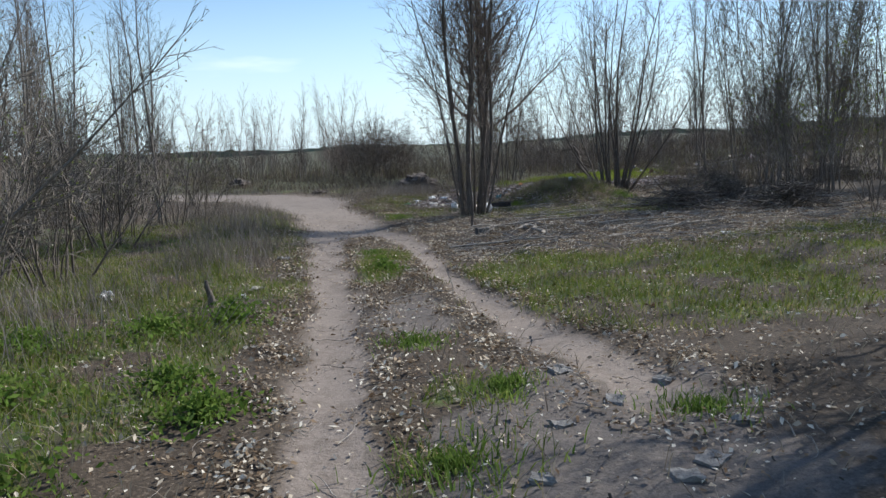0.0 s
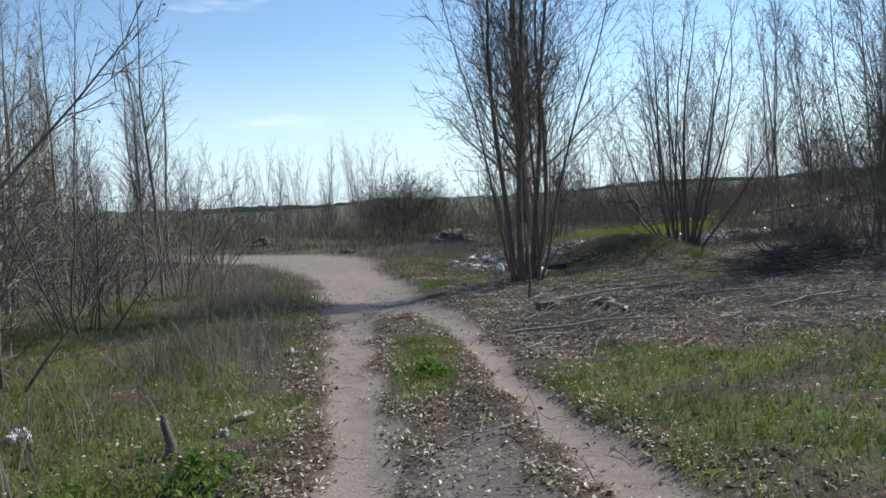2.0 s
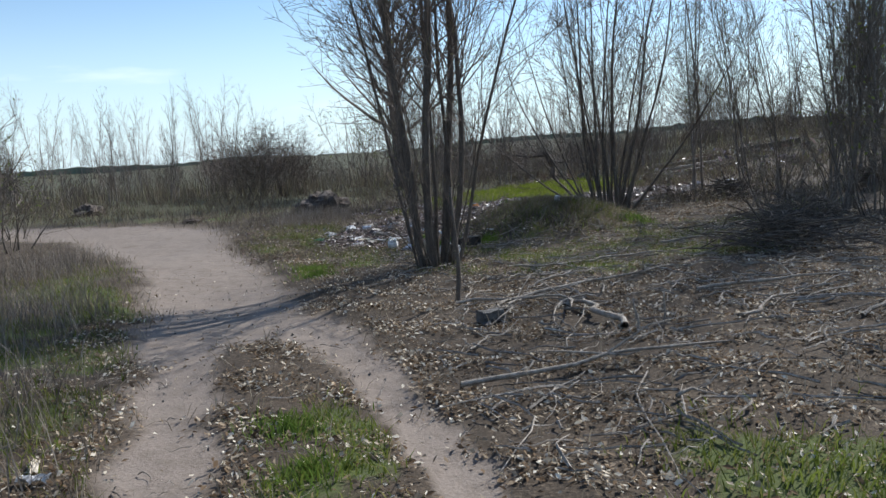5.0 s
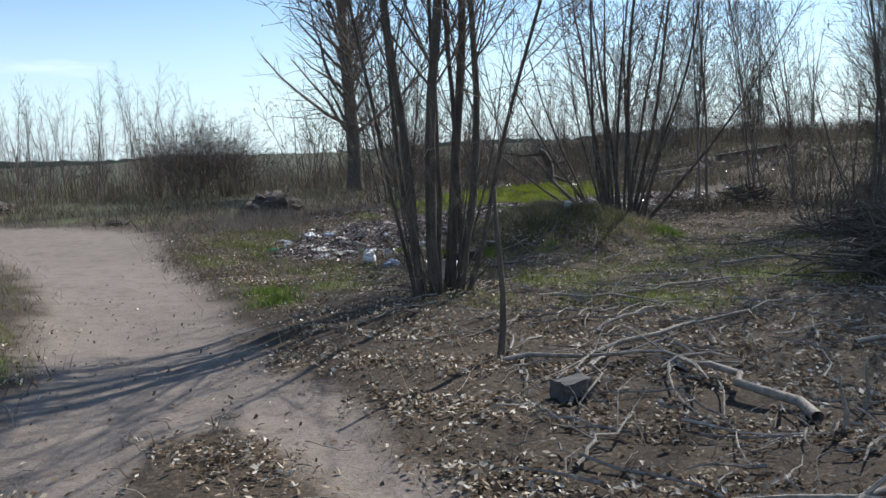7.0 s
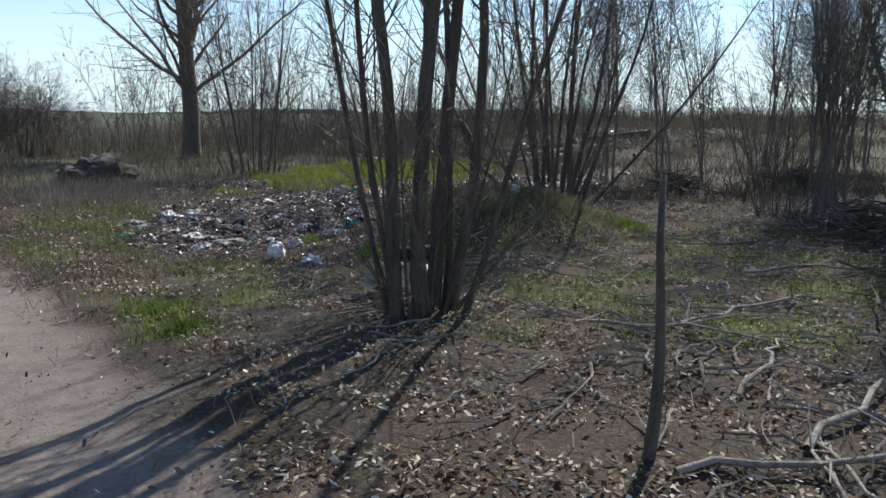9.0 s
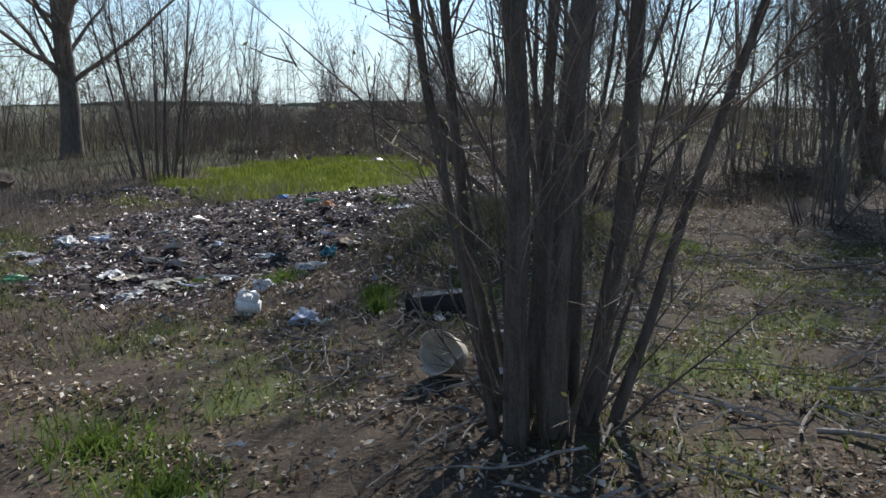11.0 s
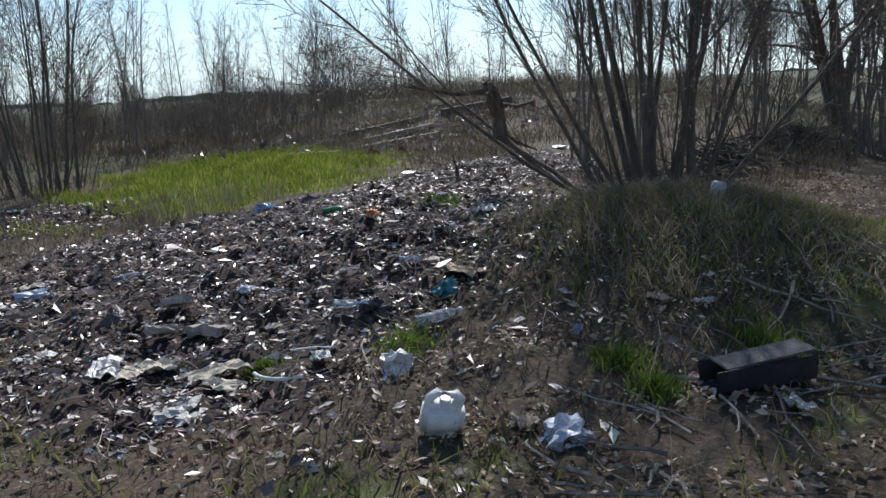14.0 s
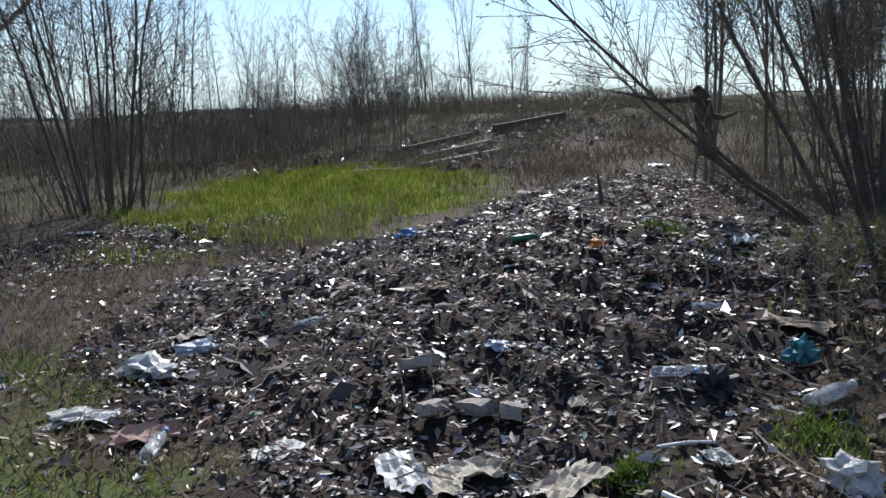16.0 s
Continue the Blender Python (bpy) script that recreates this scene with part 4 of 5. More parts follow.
# ---- fallen branches ----
def fallen_branch(seed, ends, rad, label, prongs=3):
    """A branch that lies from one end to the other, with side prongs."""
    rr = np.random.RandomState(seed)
    (ax, ay), (bx, by) = ends
    n, pts = 9, []
    for i in range(n):
        t = i / (n - 1)
        px, py = ax + (bx - ax) * t + rr.normal(0, 0.035), ay + (by - ay) * t + rr.normal(0, 0.035)
        pts.append((px, py, floor_at(px, py) + rad * 0.8 + 0.05 * math.sin(t * math.pi) + rr.uniform(0, 0.02)))
    root = new("fallen_branch")
    root.matrix_basis = Matrix.Translation(pts[0])
    tagged(root, label, "branch", "fallen branches on the woodland floor")
    pts = np.array(pts) - np.array(pts[0])
    v, f = tubes([(pts, np.linspace(rad, rad * 0.4, n))], 7)
    part("limb", mesh_of("limb", v, f, DEADWOOD, True), root)
    for k in range(prongs):
        i = rr.randint(2, n - 1)
        d = np.array([rr.normal(0, 0.28), rr.normal(0, 0.28), rr.uniform(0.02, 0.22)])
        q = np.stack([pts[i], pts[i] + d * 0.5 + rr.normal(0, 0.03, 3), pts[i] + d])
        v, f = tubes([(q, [rad * 0.5, rad * 0.35, rad * 0.12])], 5)
        part("prong", mesh_of("prong", v, f, DEADWOOD), root)


BRANCHES = [((0.13, 12.23), (2.3, 12.45), 0.022), ((0.5, 15.05), (1.9, 14.35), 0.02), ((1.75, 13.3), (1.6, 14.6), 0.035), ((1.34, 15.0), (0.6, 13.9), 0.013),
            ((1.2, 14.9), (3.4, 15.7), 0.022), ((1.28, 11.3), (1.62, 11.46), 0.014), ((0.66, 14.2), (1.34, 15.0), 0.014), ((2.78, 13.1), (3.8, 13.9), 0.018),
            ((1.5, 15.6), (2.6, 16.2), 0.018), ((3.0, 14.4), (4.6, 14.1), 0.022), ((2.2, 16.8), (3.9, 16.9), 0.02), ((0.3, 13.2), (0.9, 13.7), 0.012),
            ((3.5, 12.6), (5.0, 13.4), 0.02), ((1.7, 17.2), (2.5, 16.0), 0.016), ((4.2, 18.0), (5.3, 17.2), 0.02), ((-0.62, 7.85), (-0.1, 8.1), 0.009), ((6.6, 24.4), (7.6, 25.1), 0.025)]
for i, (a, b, rad) in enumerate(BRANCHES):
    fallen_branch(200 + i, (a, b), rad, "dry barkless fallen branch among dead leaves" if i % 2 else "long crooked fallen branch with broken prongs")

# brush heaps under the thicket
for i, (cx, cy, wid) in enumerate([(5.1, 16.2, 1.2), (6.9, 18.6, 1.1), (8.3, 23.3, 1.2), (12.4, 23.9, 1.5), (7.0, 15.2, 1.1)]):
    heap = []
    for _ in range(150):
        a, q = r.uniform(0, 2 * np.pi), abs(r.normal(0, 0.45)) * wid
        px, py = cx + math.cos(a) * q, cy + math.sin(a) * q
        d = r.normal(0, 1, 3) * (1, 1, 0.28)
        d /= np.linalg.norm(d)
        zz = 0.06 + 0.42 * math.exp(-(q / wid * 1.6) ** 2) * r.uniform(0.1, 1)
        ln = r.uniform(0.4, 1.1)
        p0 = np.array([px - cx, py - cy, zz])
        heap.append((np.stack([p0 - d * ln / 2, p0 + r.normal(0, 0.04, 3), p0 + d * ln / 2]), [0.012, 0.010, 0.003]))
    v, f = tubes(heap, 4)
    ob = new("brush_heap", mesh_of("brush_heap", v, f, BARK))
    ob.matrix_basis = Matrix.Translation((cx, cy, floor_at(cx, cy)))
    tagged(ob, "low dark heap of cut brushwood under the thicket", "brush heap", "heaps of brushwood", kind="stuff")

# upright dead sticks
def upright(x, y, tall, rad, lean, label, bark):
    n = 6
    t = np.linspace(0, 1, n)
    pts = np.stack([lean[0] * t + 0.03 * np.sin(t * 5), lean[1] * t, t * tall - 0.05], -1)
    v, f = tubes([(pts, rad * (1 - 0.6 * t))], 8)
    cap = list(range(len(v) - 8, len(v)))
    ob = new("dead_stem", mesh_of("dead_stem", v, f.tolist() + [cap], bark, True))
    ob.matrix_basis = Matrix.Translation((x, y, floor_at(x, y)))
    tagged(ob, label, "stem")
    return ob


upright(0.55, 15.25, 1.35, 0.032, (0.03, 0.02), "thin dark dead stem standing in dead leaves", BARK)
upright(-2.5, 7.75, 0.34, 0.05, (0.02, 0.0), "short dark rotten stump among green weeds", BARK)
upright(1.76, 13.14, 0.35, 0.018, (0.03, 0.02), "pale broken stick standing in the leaves", DEADWOOD)
upright(2.08, 13.37, 0.34, 0.014, (0.12, 0.06), "pale broken stick leaning in the leaves", DEADWOOD)
upright(2.34, 23.21, 0.32, 0.012, (0.02, 0.0), "thin pale stick standing in the rubbish", DEADWOOD)
upright(5.7, 26.04, 0.45, 0.035, (0.0, 0.02), "short dark post at the edge of the meadow", BARK)
upright(-0.72, 7.4, 0.34, 0.006, (0.05, 0.02), "thin dry weed stem between the ruts", DEADWOOD)
upright(0.05, 8.1, 0.42, 0.006, (-0.03, 0.04), "thin dry weed stem between the ruts", DEADWOOD)
fallen_branch(240, ((5.1, 26.3), (6.6, 25.6)), 0.022, "crooked dead branch lying against a short post")
# bundle of bleached stalks
for k in range(7):
    q = upright(-2.42 + 0.05 * k, 6.9 - 0.04 * k, 0.42, 0.005, (0.34 + 0.04 * k, -0.30), "bleached dry weed stalk leaning over green weeds", DEADWOOD)


# ---- green tufts ----
def tuft(x, y, wide, tall, count, seed, broad, label):
    rr = np.random.RandomState(seed)
    a, q = rr.uniform(0, 2 * np.pi, count), np.abs(rr.normal(0, 0.5, count)) * wide
    px, py = np.cos(a) * q, np.sin(a) * q
    pz = height(px + x, py + y) - floor_at(x, y)
    if broad:
        pts = np.stack([px, py, pz + np.abs(rr.normal(0.5, 0.35, count)) * tall * np.exp(-(q / wide) ** 2)], -1)
        v, f = leaf_cards(rr, pts, 0.028, 1, 0.008)
        me = mesh_of("tuft", v, f, HERB)
    else:
        me = blade_mesh("tuft", rr, px, py, pz, tall, 0.010, 0.7, HERB)
    ob = new("weed_clump" if broad else "grass_tuft", me)
    ob.matrix_basis = Matrix.Translation((x, y, floor_at(x, y)))
    tagged(ob, label, "weed" if broad else "grass tuft", "green tufts beside the ruts", kind="stuff")


for i, (x, y, wide, tall, broad) in enumerate([(0.33, 4.58, .22, .13, 0), (-0.01, 3.5, .34, .16, 0), (-0.27, 5.98, .25, .12, 0), (-2.1, 7.2, .36, .2, 1), (-1.9, 4.95, .3, .14, 1), (-1.49, 4.36, .26, .13, 1),
                                               (-1.12, 11.75, .26, .13, 0), (-0.96, 10.97, .22, .12, 0), (0.99, 22.1, .17, .12, 0), (1.37, 20.9, .12, .16, 0), (1.2, 20.6, .10, .16, 0), (-2.6, 6.6, .4, .16, 1),
                                               (-0.8, 9.9, .2, .12, 1), (-2.9, 4.6, .5, .14, 1), (-3.4, 5.9, .5, .15, 1), (1.4, 4.0, .25, .12, 0), (0.3, 22.6, .12, .08, 0), (2.0, 20.4, .2, .14, 0), (-2.3, 3.4, .4, .12, 1),
                                               (-1.2, 19.2, .3, .16, 0), (-1.05, 18.5, .25, .15, 0), (4.9, 20.6, .3, .2, 0), (3.3, 24.0, .2, .1, 0)]):
    tuft(x, y, wide * 1.45, tall * (1.0 if broad else 0.62), 800 if broad else 520, 300 + i, broad, "fresh green broad-leaved weeds" if broad else "fresh green tuft of grass")


# ---- rubbish, piece by piece ----
def solid(bm, name, material, smooth=False):
    me = bpy.data.meshes.new(name)
    bm.to_mesh(me)
    bm.free()
    me.materials.append(material)
    if smooth:
        me.polygons.foreach_set("use_smooth", [True] * len(me.polygons))
    return me


def block(name, dims, material, bevel=0.006, rough=0.0, seed=0):
    bm = bmesh.new()
    bmesh.ops.create_cube(bm, size=1)
    bmesh.ops.scale(bm, vec=dims, verts=bm.verts)
    if rough:
        bmesh.ops.subdivide_edges(bm, edges=bm.edges[:], cuts=2, use_grid_fill=True)
        rr = np.random.RandomState(seed)
        for v in bm.verts:
            v.co += Vector(rr.normal(0, rough, 3))
    elif bevel:
        bmesh.ops.bevel(bm, geom=bm.edges[:], offset=bevel, segments=2, affect="EDGES")
    return solid(bm, name, material)


def crumple(name, size, material, seed, flat=0.35, cuts=14):
    """A crumpled bag or sheet: a squashed, creased skin."""
    rr = np.random.RandomState(seed)
    bm = bmesh.new()
    bmesh.ops.create_icosphere(bm, subdivisions=3, radius=1)
    ph = rr.uniform(0, 10, 3)
    for v in bm.verts:
        c = Vector(v.co)
        k = 0.62 + 0.5 * noise.noise(Vector((c.x * 1.6 + ph[0], c.y * 1.6 + ph[1], c.z * 1.6))) + 0.30 * noise.noise(Vector((c.x * 4.5 + ph[1], c.y * 4.5, c.z * 4.5 + ph[2]))) \
            + 0.16 * noise.noise(Vector((c.x * 10 + ph[2], c.y * 10, c.z * 10)))
        v.co = Vector((c.x * size[0] / 2 * k * 1.4, c.y * size[1] / 2 * k * 1.4, max(c.z, -0.35) * size[2] * k))
    return solid(bm, name, material)


def sheet(name, size, material, seed, curl=0.04):
    """A creased thin sheet with ragged edges and a little thickness."""
    rr = np.random.RandomState(seed)
    n = 9
    ph = rr.uniform(0, 20, 2)
    top, faces = [], []
    for j in range(n):
        for i in range(n):
            u, w = i / (n - 1) - 0.5, j / (n - 1) - 0.5
            edge = 1 + 0.05 * rr.normal() if i in (0, n - 1) or j in (0, n - 1) else 1
            zz = 0.02 + curl * (1 + 1.6 * noise.noise(Vector((u * 4 + ph[0], w * 4 + ph[1], 0))) + 0.8 * noise.noise(Vector((u * 11, w * 11 + ph[0], 3))))
            top.append((u * size[0] * edge, w * size[1] * edge, max(zz, 0.004)))
    low = [(a, b, c - 0.003) for a, b, c in top]
    for j in range(n - 1):
        for i in range(n - 1):
            q = j * n + i
            faces += [(q, q + 1, q + n + 1, q + n), (q + n * n, q + n + n * n, q + n + 1 + n * n, q + 1 + n * n)]
    rim = list(range(n)) + [j * n + n - 1 for j in range(1, n)] + [n * n - 1 - i for i in range(1, n)] + [j * n for j in range(n - 2, 0, -1)]
    faces += [(a, a + n * n, b + n * n, b) for a, b in zip(rim, rim[1:] + rim[:1])]
    return mesh_of(name, top + low, faces, material)


def lathe(name, profile, material, sides=20, smooth=True, squash=1.0):
    """A body turned about its own axis, with rings of (radius, along)."""
    verts, faces = [], []
    for q, h in profile:
        for k in range(sides):
            a = 2 * math.pi * k / sides
            verts.append((q * math.cos(a), q * math.sin(a) * squash, h))
    for j in range(len(profile) - 1):
        for k in range(sides):
            m = (k + 1) % sides
            faces.append((j * sides + k, j * sides + m, (j + 1) * sides + m, (j + 1) * sides + k))
    return mesh_of(name, verts, faces, material, smooth)


def lay(ob, x, y, turn=0, lift=0.0, rx=0, ry=0):
    ob.matrix_basis = pose(x, y, floor_at(x, y) + lift, rx, ry, turn)
    return ob


# the white canister with its handle
jug = tagged(new("canister"), "white plastic canister with a handle, lying on dark earth", "canister")
bm = bmesh.new()
bmesh.ops.create_cube(bm, size=1)
bmesh.ops.scale(bm, vec=(0.19, 0.13, 0.16), verts=bm.verts)
bmesh.ops.bevel(bm, geom=bm.edges[:], offset=0.028, segments=4, affect="EDGES")
part("body", solid(bm, "body", PLASTIC_WHITE, True), jug)
grip = [(np.array([(0.05, 0, 0.06), (0.062, 0, 0.11), (0.04, 0, 0.135), (-0.04, 0, 0.135), (-0.07, 0, 0.10), (-0.068, 0, 0.055)]), np.array([0.03, 0.026, 0.022, 0.022, 0.022, 0.026]))]
v, f = tubes(grip, 10)
part("handle", mesh_of("handle", v, f, PLASTIC_WHITE, True), jug, "hollow white carrying handle")
part("neck", lathe("neck", [(0.026, 0.06), (0.026, 0.105), (0.022, 0.106), (0.0, 0.106)], PLASTIC_WHITE, 16), jug)
lay(jug, 0.31, 21.16, -40, 0.075, 14, 10)


def bucket(x, y, turn, torn, seed, label):
    ob = tagged(new("bucket"), label, "bucket", "old buckets by the willow")
    rr = np.random.RandomState(seed)
    me = lathe("shell", [(0.0, 0.0), (0.105, 0.0), (0.112, 0.01), (0.13, 0.24), (0.137, 0.242), (0.137, 0.25), (0.125, 0.25), (0.106, 0.012), (0.0, 0.011)], CLOTH if torn else PLASTIC_WHITE, 28)
    if torn:
        for q in me.vertices:
            a = math.atan2(q.co.y, q.co.x)
            if q.co.z > 0.1:
                q.co.z -= max(0, 0.08 * math.sin(a * 2 + 1) + 0.03 * math.sin(a * 7))
    part("shell", me, ob)
    if not torn:
        part("lining", lathe("lining", [(0.0, 0.05), (0.108, 0.05), (0.112, 0.12), (0.07, 0.14), (0.0, 0.10)], CARD, 20), ob, "dried brown dregs inside")
        v, f = tubes([(np.array([(0.137, 0, 0.235), (0.12, 0.07, 0.262), (0.0, 0.135, 0.28), (-0.12, 0.07, 0.262), (-0.137, 0, 0.235)]), np.full(5, 0.003))], 6)
        part("bail", mesh_of("bail", v, f, PLASTIC_DARK), ob, "thin wire handle")
    lay(ob, x, y, turn, 0.115, 80 if not torn else 68, 0)


bucket(1.16, 18.98, -48, False, 1, "white plastic bucket lying on its side, brown inside")
bucket(0.83, 19.06, -62, True, 2, "torn dirty cream bucket lying on its side")

trough = tagged(new("trough"), "broken black plastic trough lying in shade on the mound's foot", "trough")
part("base", block("base", (0.52, 0.16, 0.02), PLASTIC_DARK), trough)
for side in (-1, 1):
    p = part("side_panel", block("side_panel", (0.52, 0.015, 0.12), PLASTIC_DARK), trough)
    p.matrix_basis = pose(0, side * 0.082, 0.055, side * -8)
p = part("lid", block("lid", (0.46, 0.17, 0.012), STONE, 0.004), trough, "dark dusty board on top")
p.matrix_basis = pose(0.03, 0.0, 0.125, 0, -3)
lay(trough, 1.55, 20.25, -36, 0.03, 0, -4)
CARDS = [("card_scrap", 1.42, 20.5, 0.16, 0.14, CARD_PINK, "torn pinkish cardboard beside the trough"), ("card_scrap", 1.38, 20.0, 0.2, 0.1, FILM_GREY, "pale torn paper beside the trough"),
         ("paper_sheet", -0.08, 23.1, 0.3, 0.2, CLOTH, "crumpled dirty white sheet on the tip"), ("paper_sheet", 0.75, 23.14, 0.19, 0.12, CLOTH, "torn pale paper on the tip"),
         ("paper_sheet", 1.93, 22.51, 0.5, 0.22, CARD, "flattened brown cardboard on the tip"), ("paper_sheet", -0.78, 24.6, 0.42, 0.24, CARD_PINK, "printed wrapper, pink and white, on the tip"),
         ("paper_sheet", -0.24, 23.13, 0.3, 0.2, CLOTH, "pale crumpled wrapper on the tip"), ("paper_sheet", -0.01, 22.5, 0.32, 0.18, CLOTH, "crumpled white wrapper on the tip's edge"),
         ("paper_sheet", 0.08, 22.74, 0.48, 0.22, CLOTH, "long crumpled white wrapper on the tip"), ("paper_sheet", 0.53, 22.33, 0.2, 0.14, FILM_GREY, "broken grey plate on the tip"),
         ("paper_sheet", 1.48, 24.84, 0.32, 0.2, CARD, "flat pale board on the tip"), ("paper_sheet", 3.09, 23.26, 0.34, 0.2, FILM_WHITE, "white sheet on the dark tip"),
         ("paper_sheet", 2.04, 21.03, 0.2, 0.1, CARD, "pale slat on the grassy mound"), ("paper_sheet", 2.12, 20.79, 0.2, 0.06, FILM_WHITE, "white plastic strip on the grassy mound"),
         ("paper_sheet", -2.22, 8.59, 0.24, 0.08, CLOTH, "folded pale wrapper in the weeds"), ("paper_sheet", -2.52, 11.45, 0.26, 0.07, CLOTH, "pale wrapper beside the rut"),
         ("paper_sheet", -2.44, 11.22, 0.24, 0.1, FILM_WHITE, "white wrapper beside the rut"), ("paper_sheet", -0.31, 23.3, 0.5, 0.25, FILM_WHITE, "white rag on the tip's edge"),
         ("paper_sheet", -0.89, 25.0, 0.4, 0.2, FILM_WHITE, "white sheet on the tip's edge"), ("paper_sheet", 0.12, 25.77, 0.4, 0.2, CLOTH, "pale sheet on the tip"),
         ("paper_sheet", 11.0, 28.0, 0.6, 0.4, FILM_WHITE, "white sheet under the thicket"), ("paper_sheet", 1.7, 31.6, 0.5, 0.3, FILM_WHITE, "white film by the birch clump"),
         ("paper_sheet", 2.5, 30.9, 0.4, 0.25, FILM_WHITE, "white film by the birch clump"), ("paper_sheet", 13.3, 35.2, 0.6, 0.45, FILM_WHITE, "white sheet on the far slope"),
         ("paper_sheet", 4.3, 11.44, 0.2, 0.12, FILM_WHITE, "white scrap on the woodland floor"), ("paper_sheet", 0.58, 20.9, 0.2, 0.14, CARD, "brown sack cloth beside a bag"),
         ("paper_sheet", 1.9, 23.0, 0.24, 0.1, FILM_BLUE, "white and blue strip on the tip"), ("paper_sheet", -0.5, 23.9, 0.3, 0.2, FILM_GREY, "grey film on the tip")]
for i, (nm, x, y, a, b, m, lb) in enumerate(CARDS):
    lay(tagged(new(nm, sheet(nm, (a * 0.72, b * 0.72), m, 400 + i, 0.014 + 0.006 * (i % 3))), lb, "paper", "wrappers and sheets on the tip"), x, y, (i * 67) % 180)
BAGS = [(0.59, 20.68, 0.24, 0.20, 0.11, FILM_BLUE, "pale blue knotted plastic bag on the ground"), (0.73, 21.91, 0.26, 0.2, 0.1, FILM_WHITE, "white torn plastic bag on the tip"),
        (-0.37, 25.39, 0.4, 0.26, 0.09, FILM_WHITE, "white plastic bag spread on the tip"), (0.05, 25.6, 0.3, 0.15, 0.07, FILM_BLUE, "bluish plastic bag on the tip"),
        (-0.95, 25.12, 0.26, 0.2, 0.06, FILM_GREY, "dirty plastic bag on the tip"), (-0.31, 22.41, 0.32, 0.24, 0.07, FILM_GREY, "dirty clear film at the tip's edge"),
        (2.93, 26.51, 0.30, 0.16, 0.09, PLASTIC_BLUE, "bright blue plastic bag at the meadow's edge"), (2.49, 24.12, 0.16, 0.12, 0.06, PLASTIC_ORANGE, "orange plastic scrap on the tip"),
        (0.97, 23.83, 0.16, 0.12, 0.05, FILM_BLUE, "bluish wrapper on the tip"), (-3.63, 7.92, 0.2, 0.16, 0.1, FILM_WHITE, "white plastic bag in the weeds"),
        (-1.1, 23.6, 0.32, 0.2, 0.07, PLASTIC_GREEN, "dark green plastic sack at the tip's edge"), (-2.26, 8.19, 0.09, 0.08, 0.05, FILM_WHITE, "small white cup crushed in the weeds"),
        (-0.47, 20.88, 0.12, 0.09, 0.06, CLOTH, "small pale crumpled packet on the ground"), (1.18, 22.61, 0.20, 0.18, 0.13, PLASTIC_DARK, "dark round lump of plastic on the tip"),
        (1.65, 22.4, 0.19, 0.17, 0.13, PLASTIC_TEAL, "teal plastic ball pressed into the tip")]
for i, (x, y, a, b, c, m, lb) in enumerate(BAGS):
    lay(tagged(new("plastic_bag", crumple("plastic_bag", (a, b, c), m, 500 + i)), lb, "bag", "bags on the tip"), x, y, (i * 53) % 360, 0.02)
for i, (x, y, t, lb) in enumerate([(0.19, 23.6, 25, "dirty pale brick on the tip"), (0.37, 23.48, 82, "dirty pale brick on the tip"), (0.41, 23.3, 40, "dirty pale brick on the tip"), (0.5, 24.0, 110, "broken dirty brick on the tip")]):
    lay(tagged(new("brick", block("brick", (0.2, 0.1, 0.06), BRICK, 0, 0.004, i)), lb, "brick", "loose bricks on the tip"), x, y, t, 0.04, 8 * (i - 1), 14)
BOTTLE = [(0.0, 0), (0.028, 0.0), (0.034, 0.012), (0.034, 0.07), (0.031, 0.085), (0.034, 0.1), (0.034, 0.16), (0.026, 0.19), (0.013, 0.21), (0.013, 0.235), (0.0, 0.236)]
for i, (x, y, t, s, m, lb) in enumerate([(1.18, 22.2, 70, 1.25, PET, "clear crushed plastic bottle on the tip"), (1.1, 22.93, 20, 0.9, PET, "clear plastic bottle on the tip"), (1.26, 22.82, 5, 0.8, PET, "clear plastic bottle on the tip"),
                                         (-0.93, 24.3, 130, 1.0, PET, "cloudy plastic bottle at the tip's edge"), (2.6, 25.0, 50, 1.0, PLASTIC_GREEN, "green plastic bottle on the tip"), (0.6, 25.3, 80, 1.0, PET, "clear plastic bottle on the tip")]):
    ob = tagged(new("bottle"), lb, "bottle", "bottles on the tip")
    part("body", lathe("body", BOTTLE, m, 16, True, 0.85), ob)
    part("cap", lathe("cap", [(0.0, 0.228), (0.015, 0.228), (0.015, 0.246), (0.0, 0.247)], PLASTIC_BLUE if i % 2 else PLASTIC_WHITE, 12), ob, "screw cap")
    ob.matrix_basis = pose(x, y, floor_at(x, y) + 0.045, 84, 0, t) @ Matrix.Diagonal((s, s, s, 1))
bend = [(np.array([(0.17 * math.cos(a), 0.17 * math.sin(a), 0.03) for a in np.linspace(0.2, 1.9, 9)]), np.full(9, 0.010))]
v, f = tubes(bend, 8)
for x, y, t, s in ((0.28, 22.3, 150, 1.1), (0.28, 22.75, 40, 0.7)):
    ob = tagged(new("hose", mesh_of("hose", v, f, PLASTIC_WHITE, True)), "curved piece of white hose on the tip", "hose", "hoses on the tip")
    ob.matrix_basis = pose(x, y, floor_at(x, y) + 0.01, 0, 0, t) @ Matrix.Diagonal((s, s, s, 1))
v, f = tubes([(np.array([(-0.13, 0, 0.03), (0, 0.006, 0.035), (0.13, 0, 0.03)]), [0.008, 0.009, 0.008])], 8)
lay(tagged(new("plastic_rod", mesh_of("plastic_rod", v, f, PLASTIC_WHITE, True)), "white plastic rod on the tip", "rod"), 0.59, 22.5, -40)
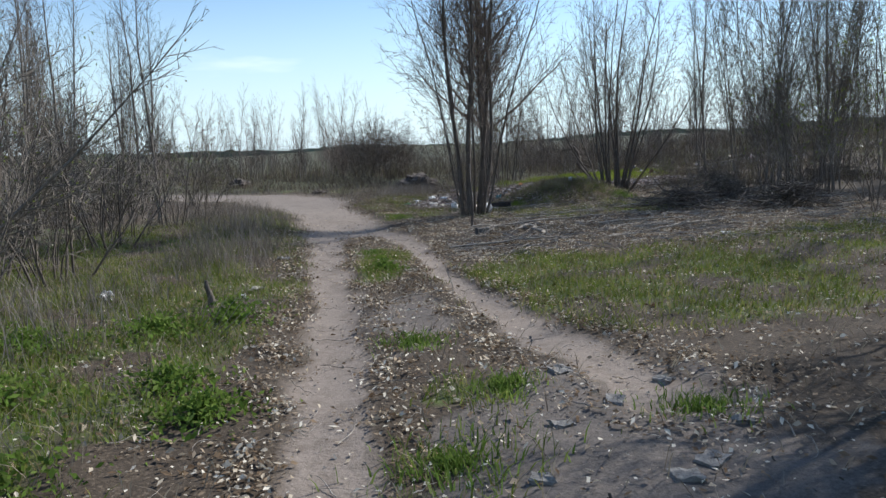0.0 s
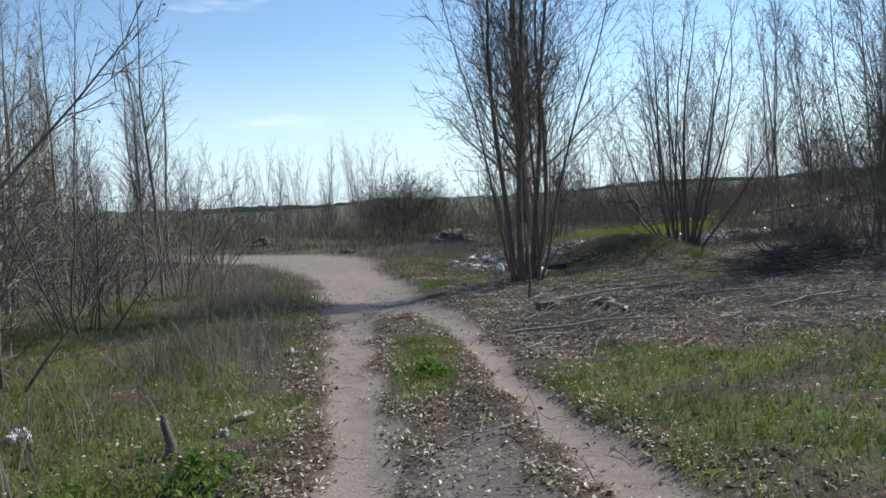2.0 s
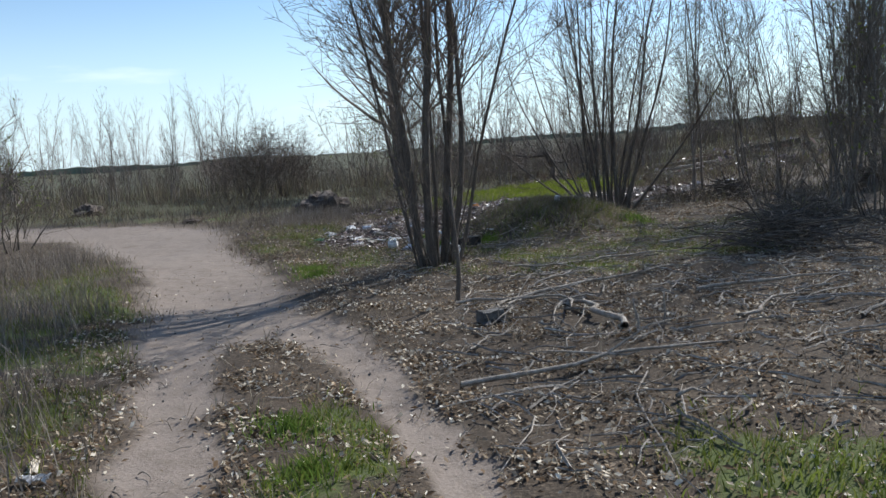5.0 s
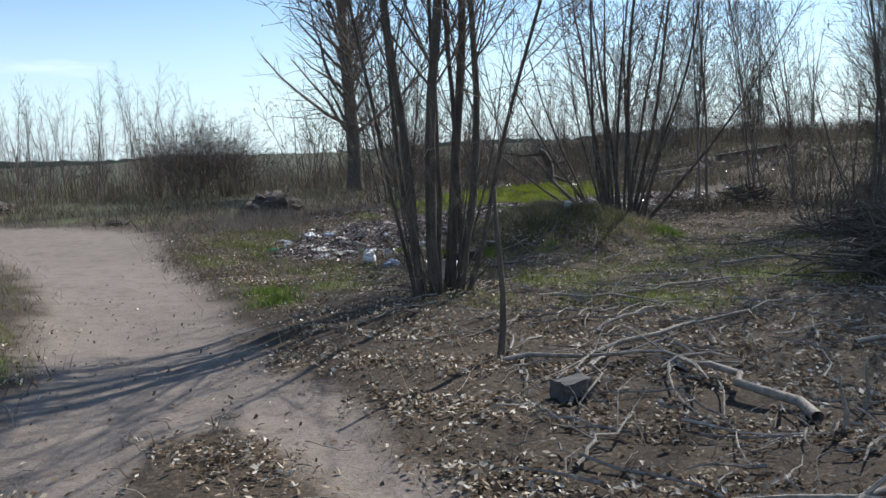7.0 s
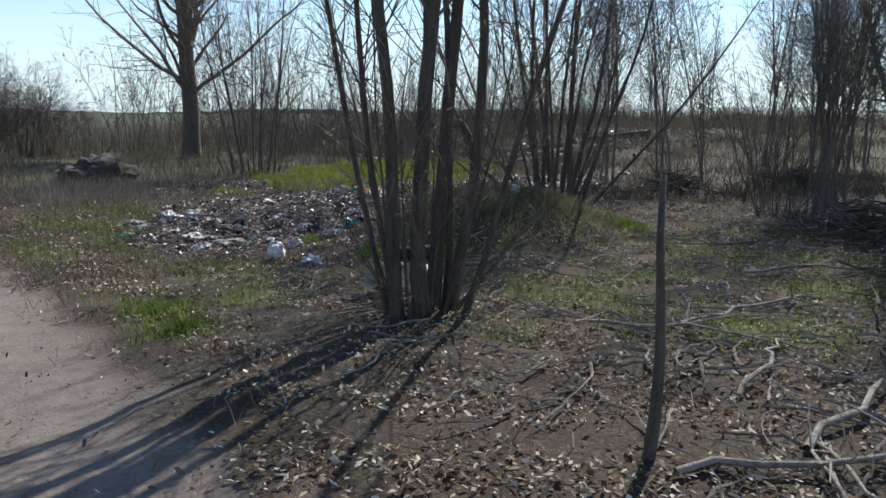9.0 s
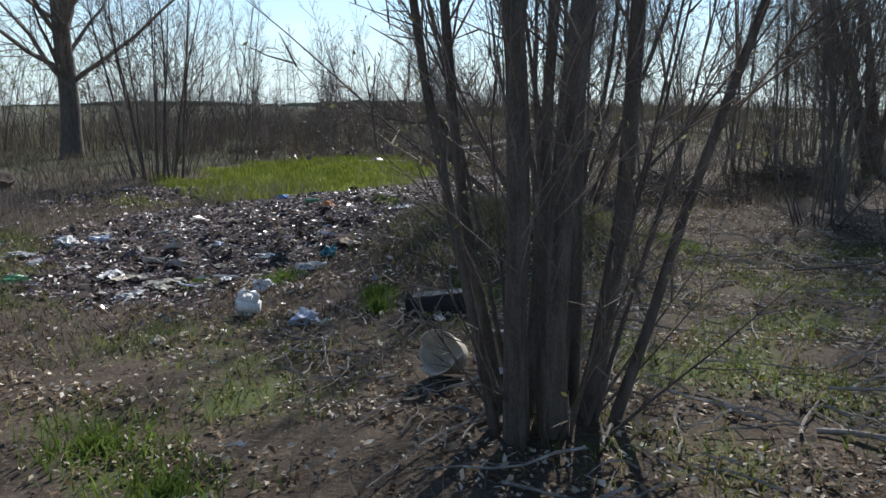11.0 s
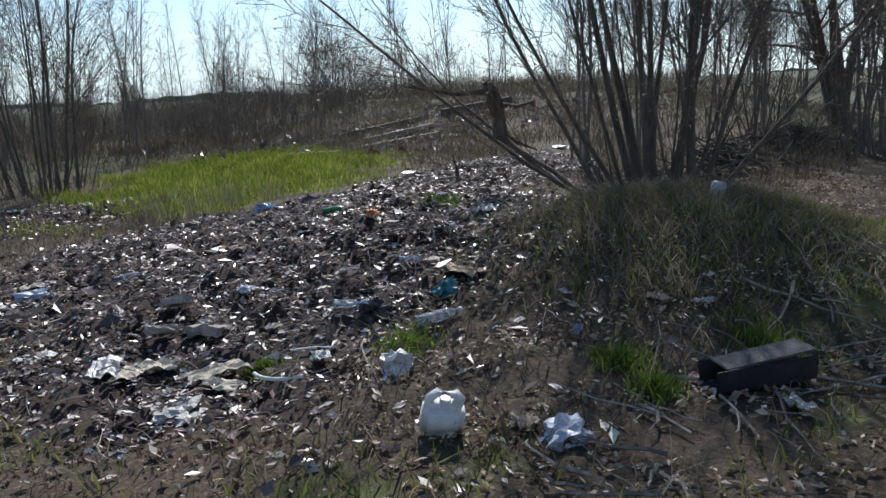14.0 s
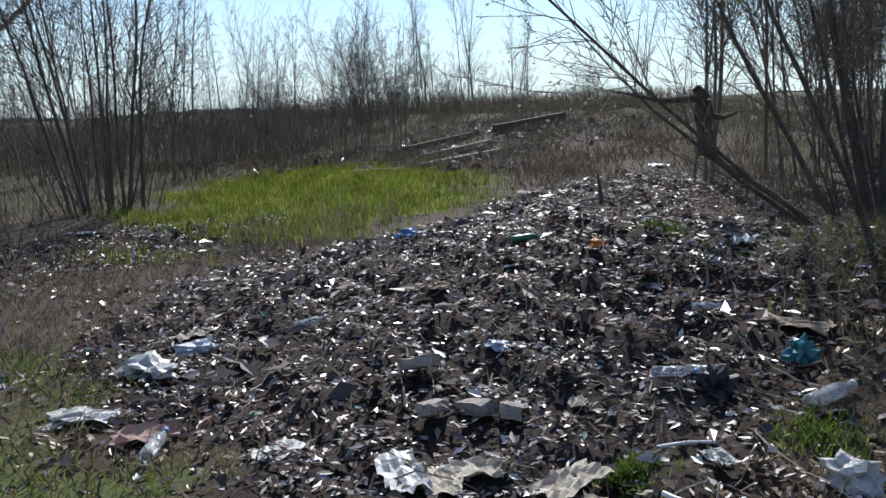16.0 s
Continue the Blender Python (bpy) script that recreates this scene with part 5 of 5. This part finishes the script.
can = tagged(new("old_can", lathe("old_can", [(0, 0), (0.075, 0), (0.08, 0.02), (0.08, 0.2), (0.06, 0.22), (0, 0.22)], FILM_GREY, 18)), "pale grey plastic can under the willow", "can")
can.data.transform(Matrix.Scale(0.7, 4))
lay(can, 3.6, 21.4, 20, 0.0, 10, 5)

lay(tagged(new("stone_block", block("stone_block", (0.24, 0.13, 0.11), STONE, 0, 0.006, 9)), "dark broken stone block among sticks", "stone"), 0.72, 14.25, 20, 0.06)
for i, (x, y, s) in enumerate([(1.02, 3.13, .13), (1.2, 3.31, .15), (0.73, 4.83, .18), (1.5, 3.7, .11), (0.6, 3.9, .12), (0.95, 4.2, .14), (1.35, 4.6, .12), (0.4, 3.2, .1)]):
    lay(tagged(new("flat_stone", block("flat_stone", (s, s * 0.7, 0.035), SLAB, 0, 0.007, 30 + i)), "flat grey stone trodden into the earth", "stone", "stones in the grey earth"), x, y, i * 50, 0.004)


# earth piles, planks and logs farther off
def earth_pile(x, y, wid, tall, seed, label):
    rr = np.random.RandomState(seed)
    bm = bmesh.new()
    bmesh.ops.create_icosphere(bm, subdivisions=4, radius=1)
    for v in bm.verts:
        c = Vector(v.co)
        k = 1 + 0.30 * noise.noise(c * 2 + Vector((seed, 0, 0))) + 0.22 * noise.noise(c * 6)
        v.co = Vector((c.x * wid * k, c.y * wid * 0.7 * k, max(c.z, -0.2) * tall * k))
    ob = new("soil_mound", solid(bm, "soil_mound", SOIL))
    lay(tagged(ob, label, "soil mound", "mounds of earth"), x, y, rr.uniform(0, 90))


earth_pile(-1.1, 32.6, 1.0, 0.62, 3, "heap of dark lumpy earth beside the track")
earth_pile(-10.6, 39.5, 0.8, 0.45, 4, "low heap of dark earth in the grass")
earth_pile(-5.2, 31.7, 0.3, 0.12, 5, "small clod of dark earth on the track")


def plank(x0, y0, x1, y1, wide, thick, m, label, name="plank"):
    ln, a = math.hypot(x1 - x0, y1 - y0), math.degrees(math.atan2(y1 - y0, x1 - x0))
    slope = math.degrees(math.atan2(floor_at(x1, y1) - floor_at(x0, y0), ln))
    ob = tagged(new(name, block(name, (ln, wide, thick), m, 0.008)), label, name, "old timber on the far slope")
    ob.matrix_basis = pose((x0 + x1) / 2, (y0 + y1) / 2, (floor_at(x0, y0) + floor_at(x1, y1)) / 2 + thick * 0.5 + 0.02, 0, -slope, a)


plank(10.2, 33.6, 12.9, 33.3, 0.2, 0.1, DEADWOOD, "long bleached plank on the far slope")
plank(8.3, 33.9, 9.6, 33.5, 0.14, 0.08, DEADWOOD, "short bleached plank at the meadow's end")
plank(11.6, 35.0, 13.8, 34.4, 0.16, 0.10, DEADWOOD, "bleached plank on the far slope")
plank(15.4, 35.6, 17.6, 34.6, 0.3, 0.25, BARK, "dark fallen log on the far slope", "log")
plank(12.5, 36.6, 15.0, 36.2, 0.2, 0.16, BARK, "dark fallen log on the far slope", "log")
slope_sticks = []
for _ in range(260):
    x, y = r.uniform(8, 19), r.uniform(32.5, 40)
    if meadow(x, y) < 0.1:
        slope_sticks.append(lying(r, x, y, r.uniform(0.5, 2.0), r.uniform(0.012, 0.03)))
v, f = tubes(slope_sticks, 4)
stuff("slash", mesh_of("slash", v, f, DEADWOOD), "bleached cut branches strewn over the far slope", "brushwood")
x, y, z = scatter(r, 2600, (7, 19), (31, 40), lambda x, y: (1 - meadow(x, y)) * np.clip(0.3 + waves(x, y, 2.5, 71), 0, 1) * 0.7)
stuff("slope_rubbish", flake_mesh("slope_rubbish", r, x, y, z, 0.10, 0.5, RUBBISH, 0.6, 0.03), "scattered pale rubbish on the far slope", "rubbish")
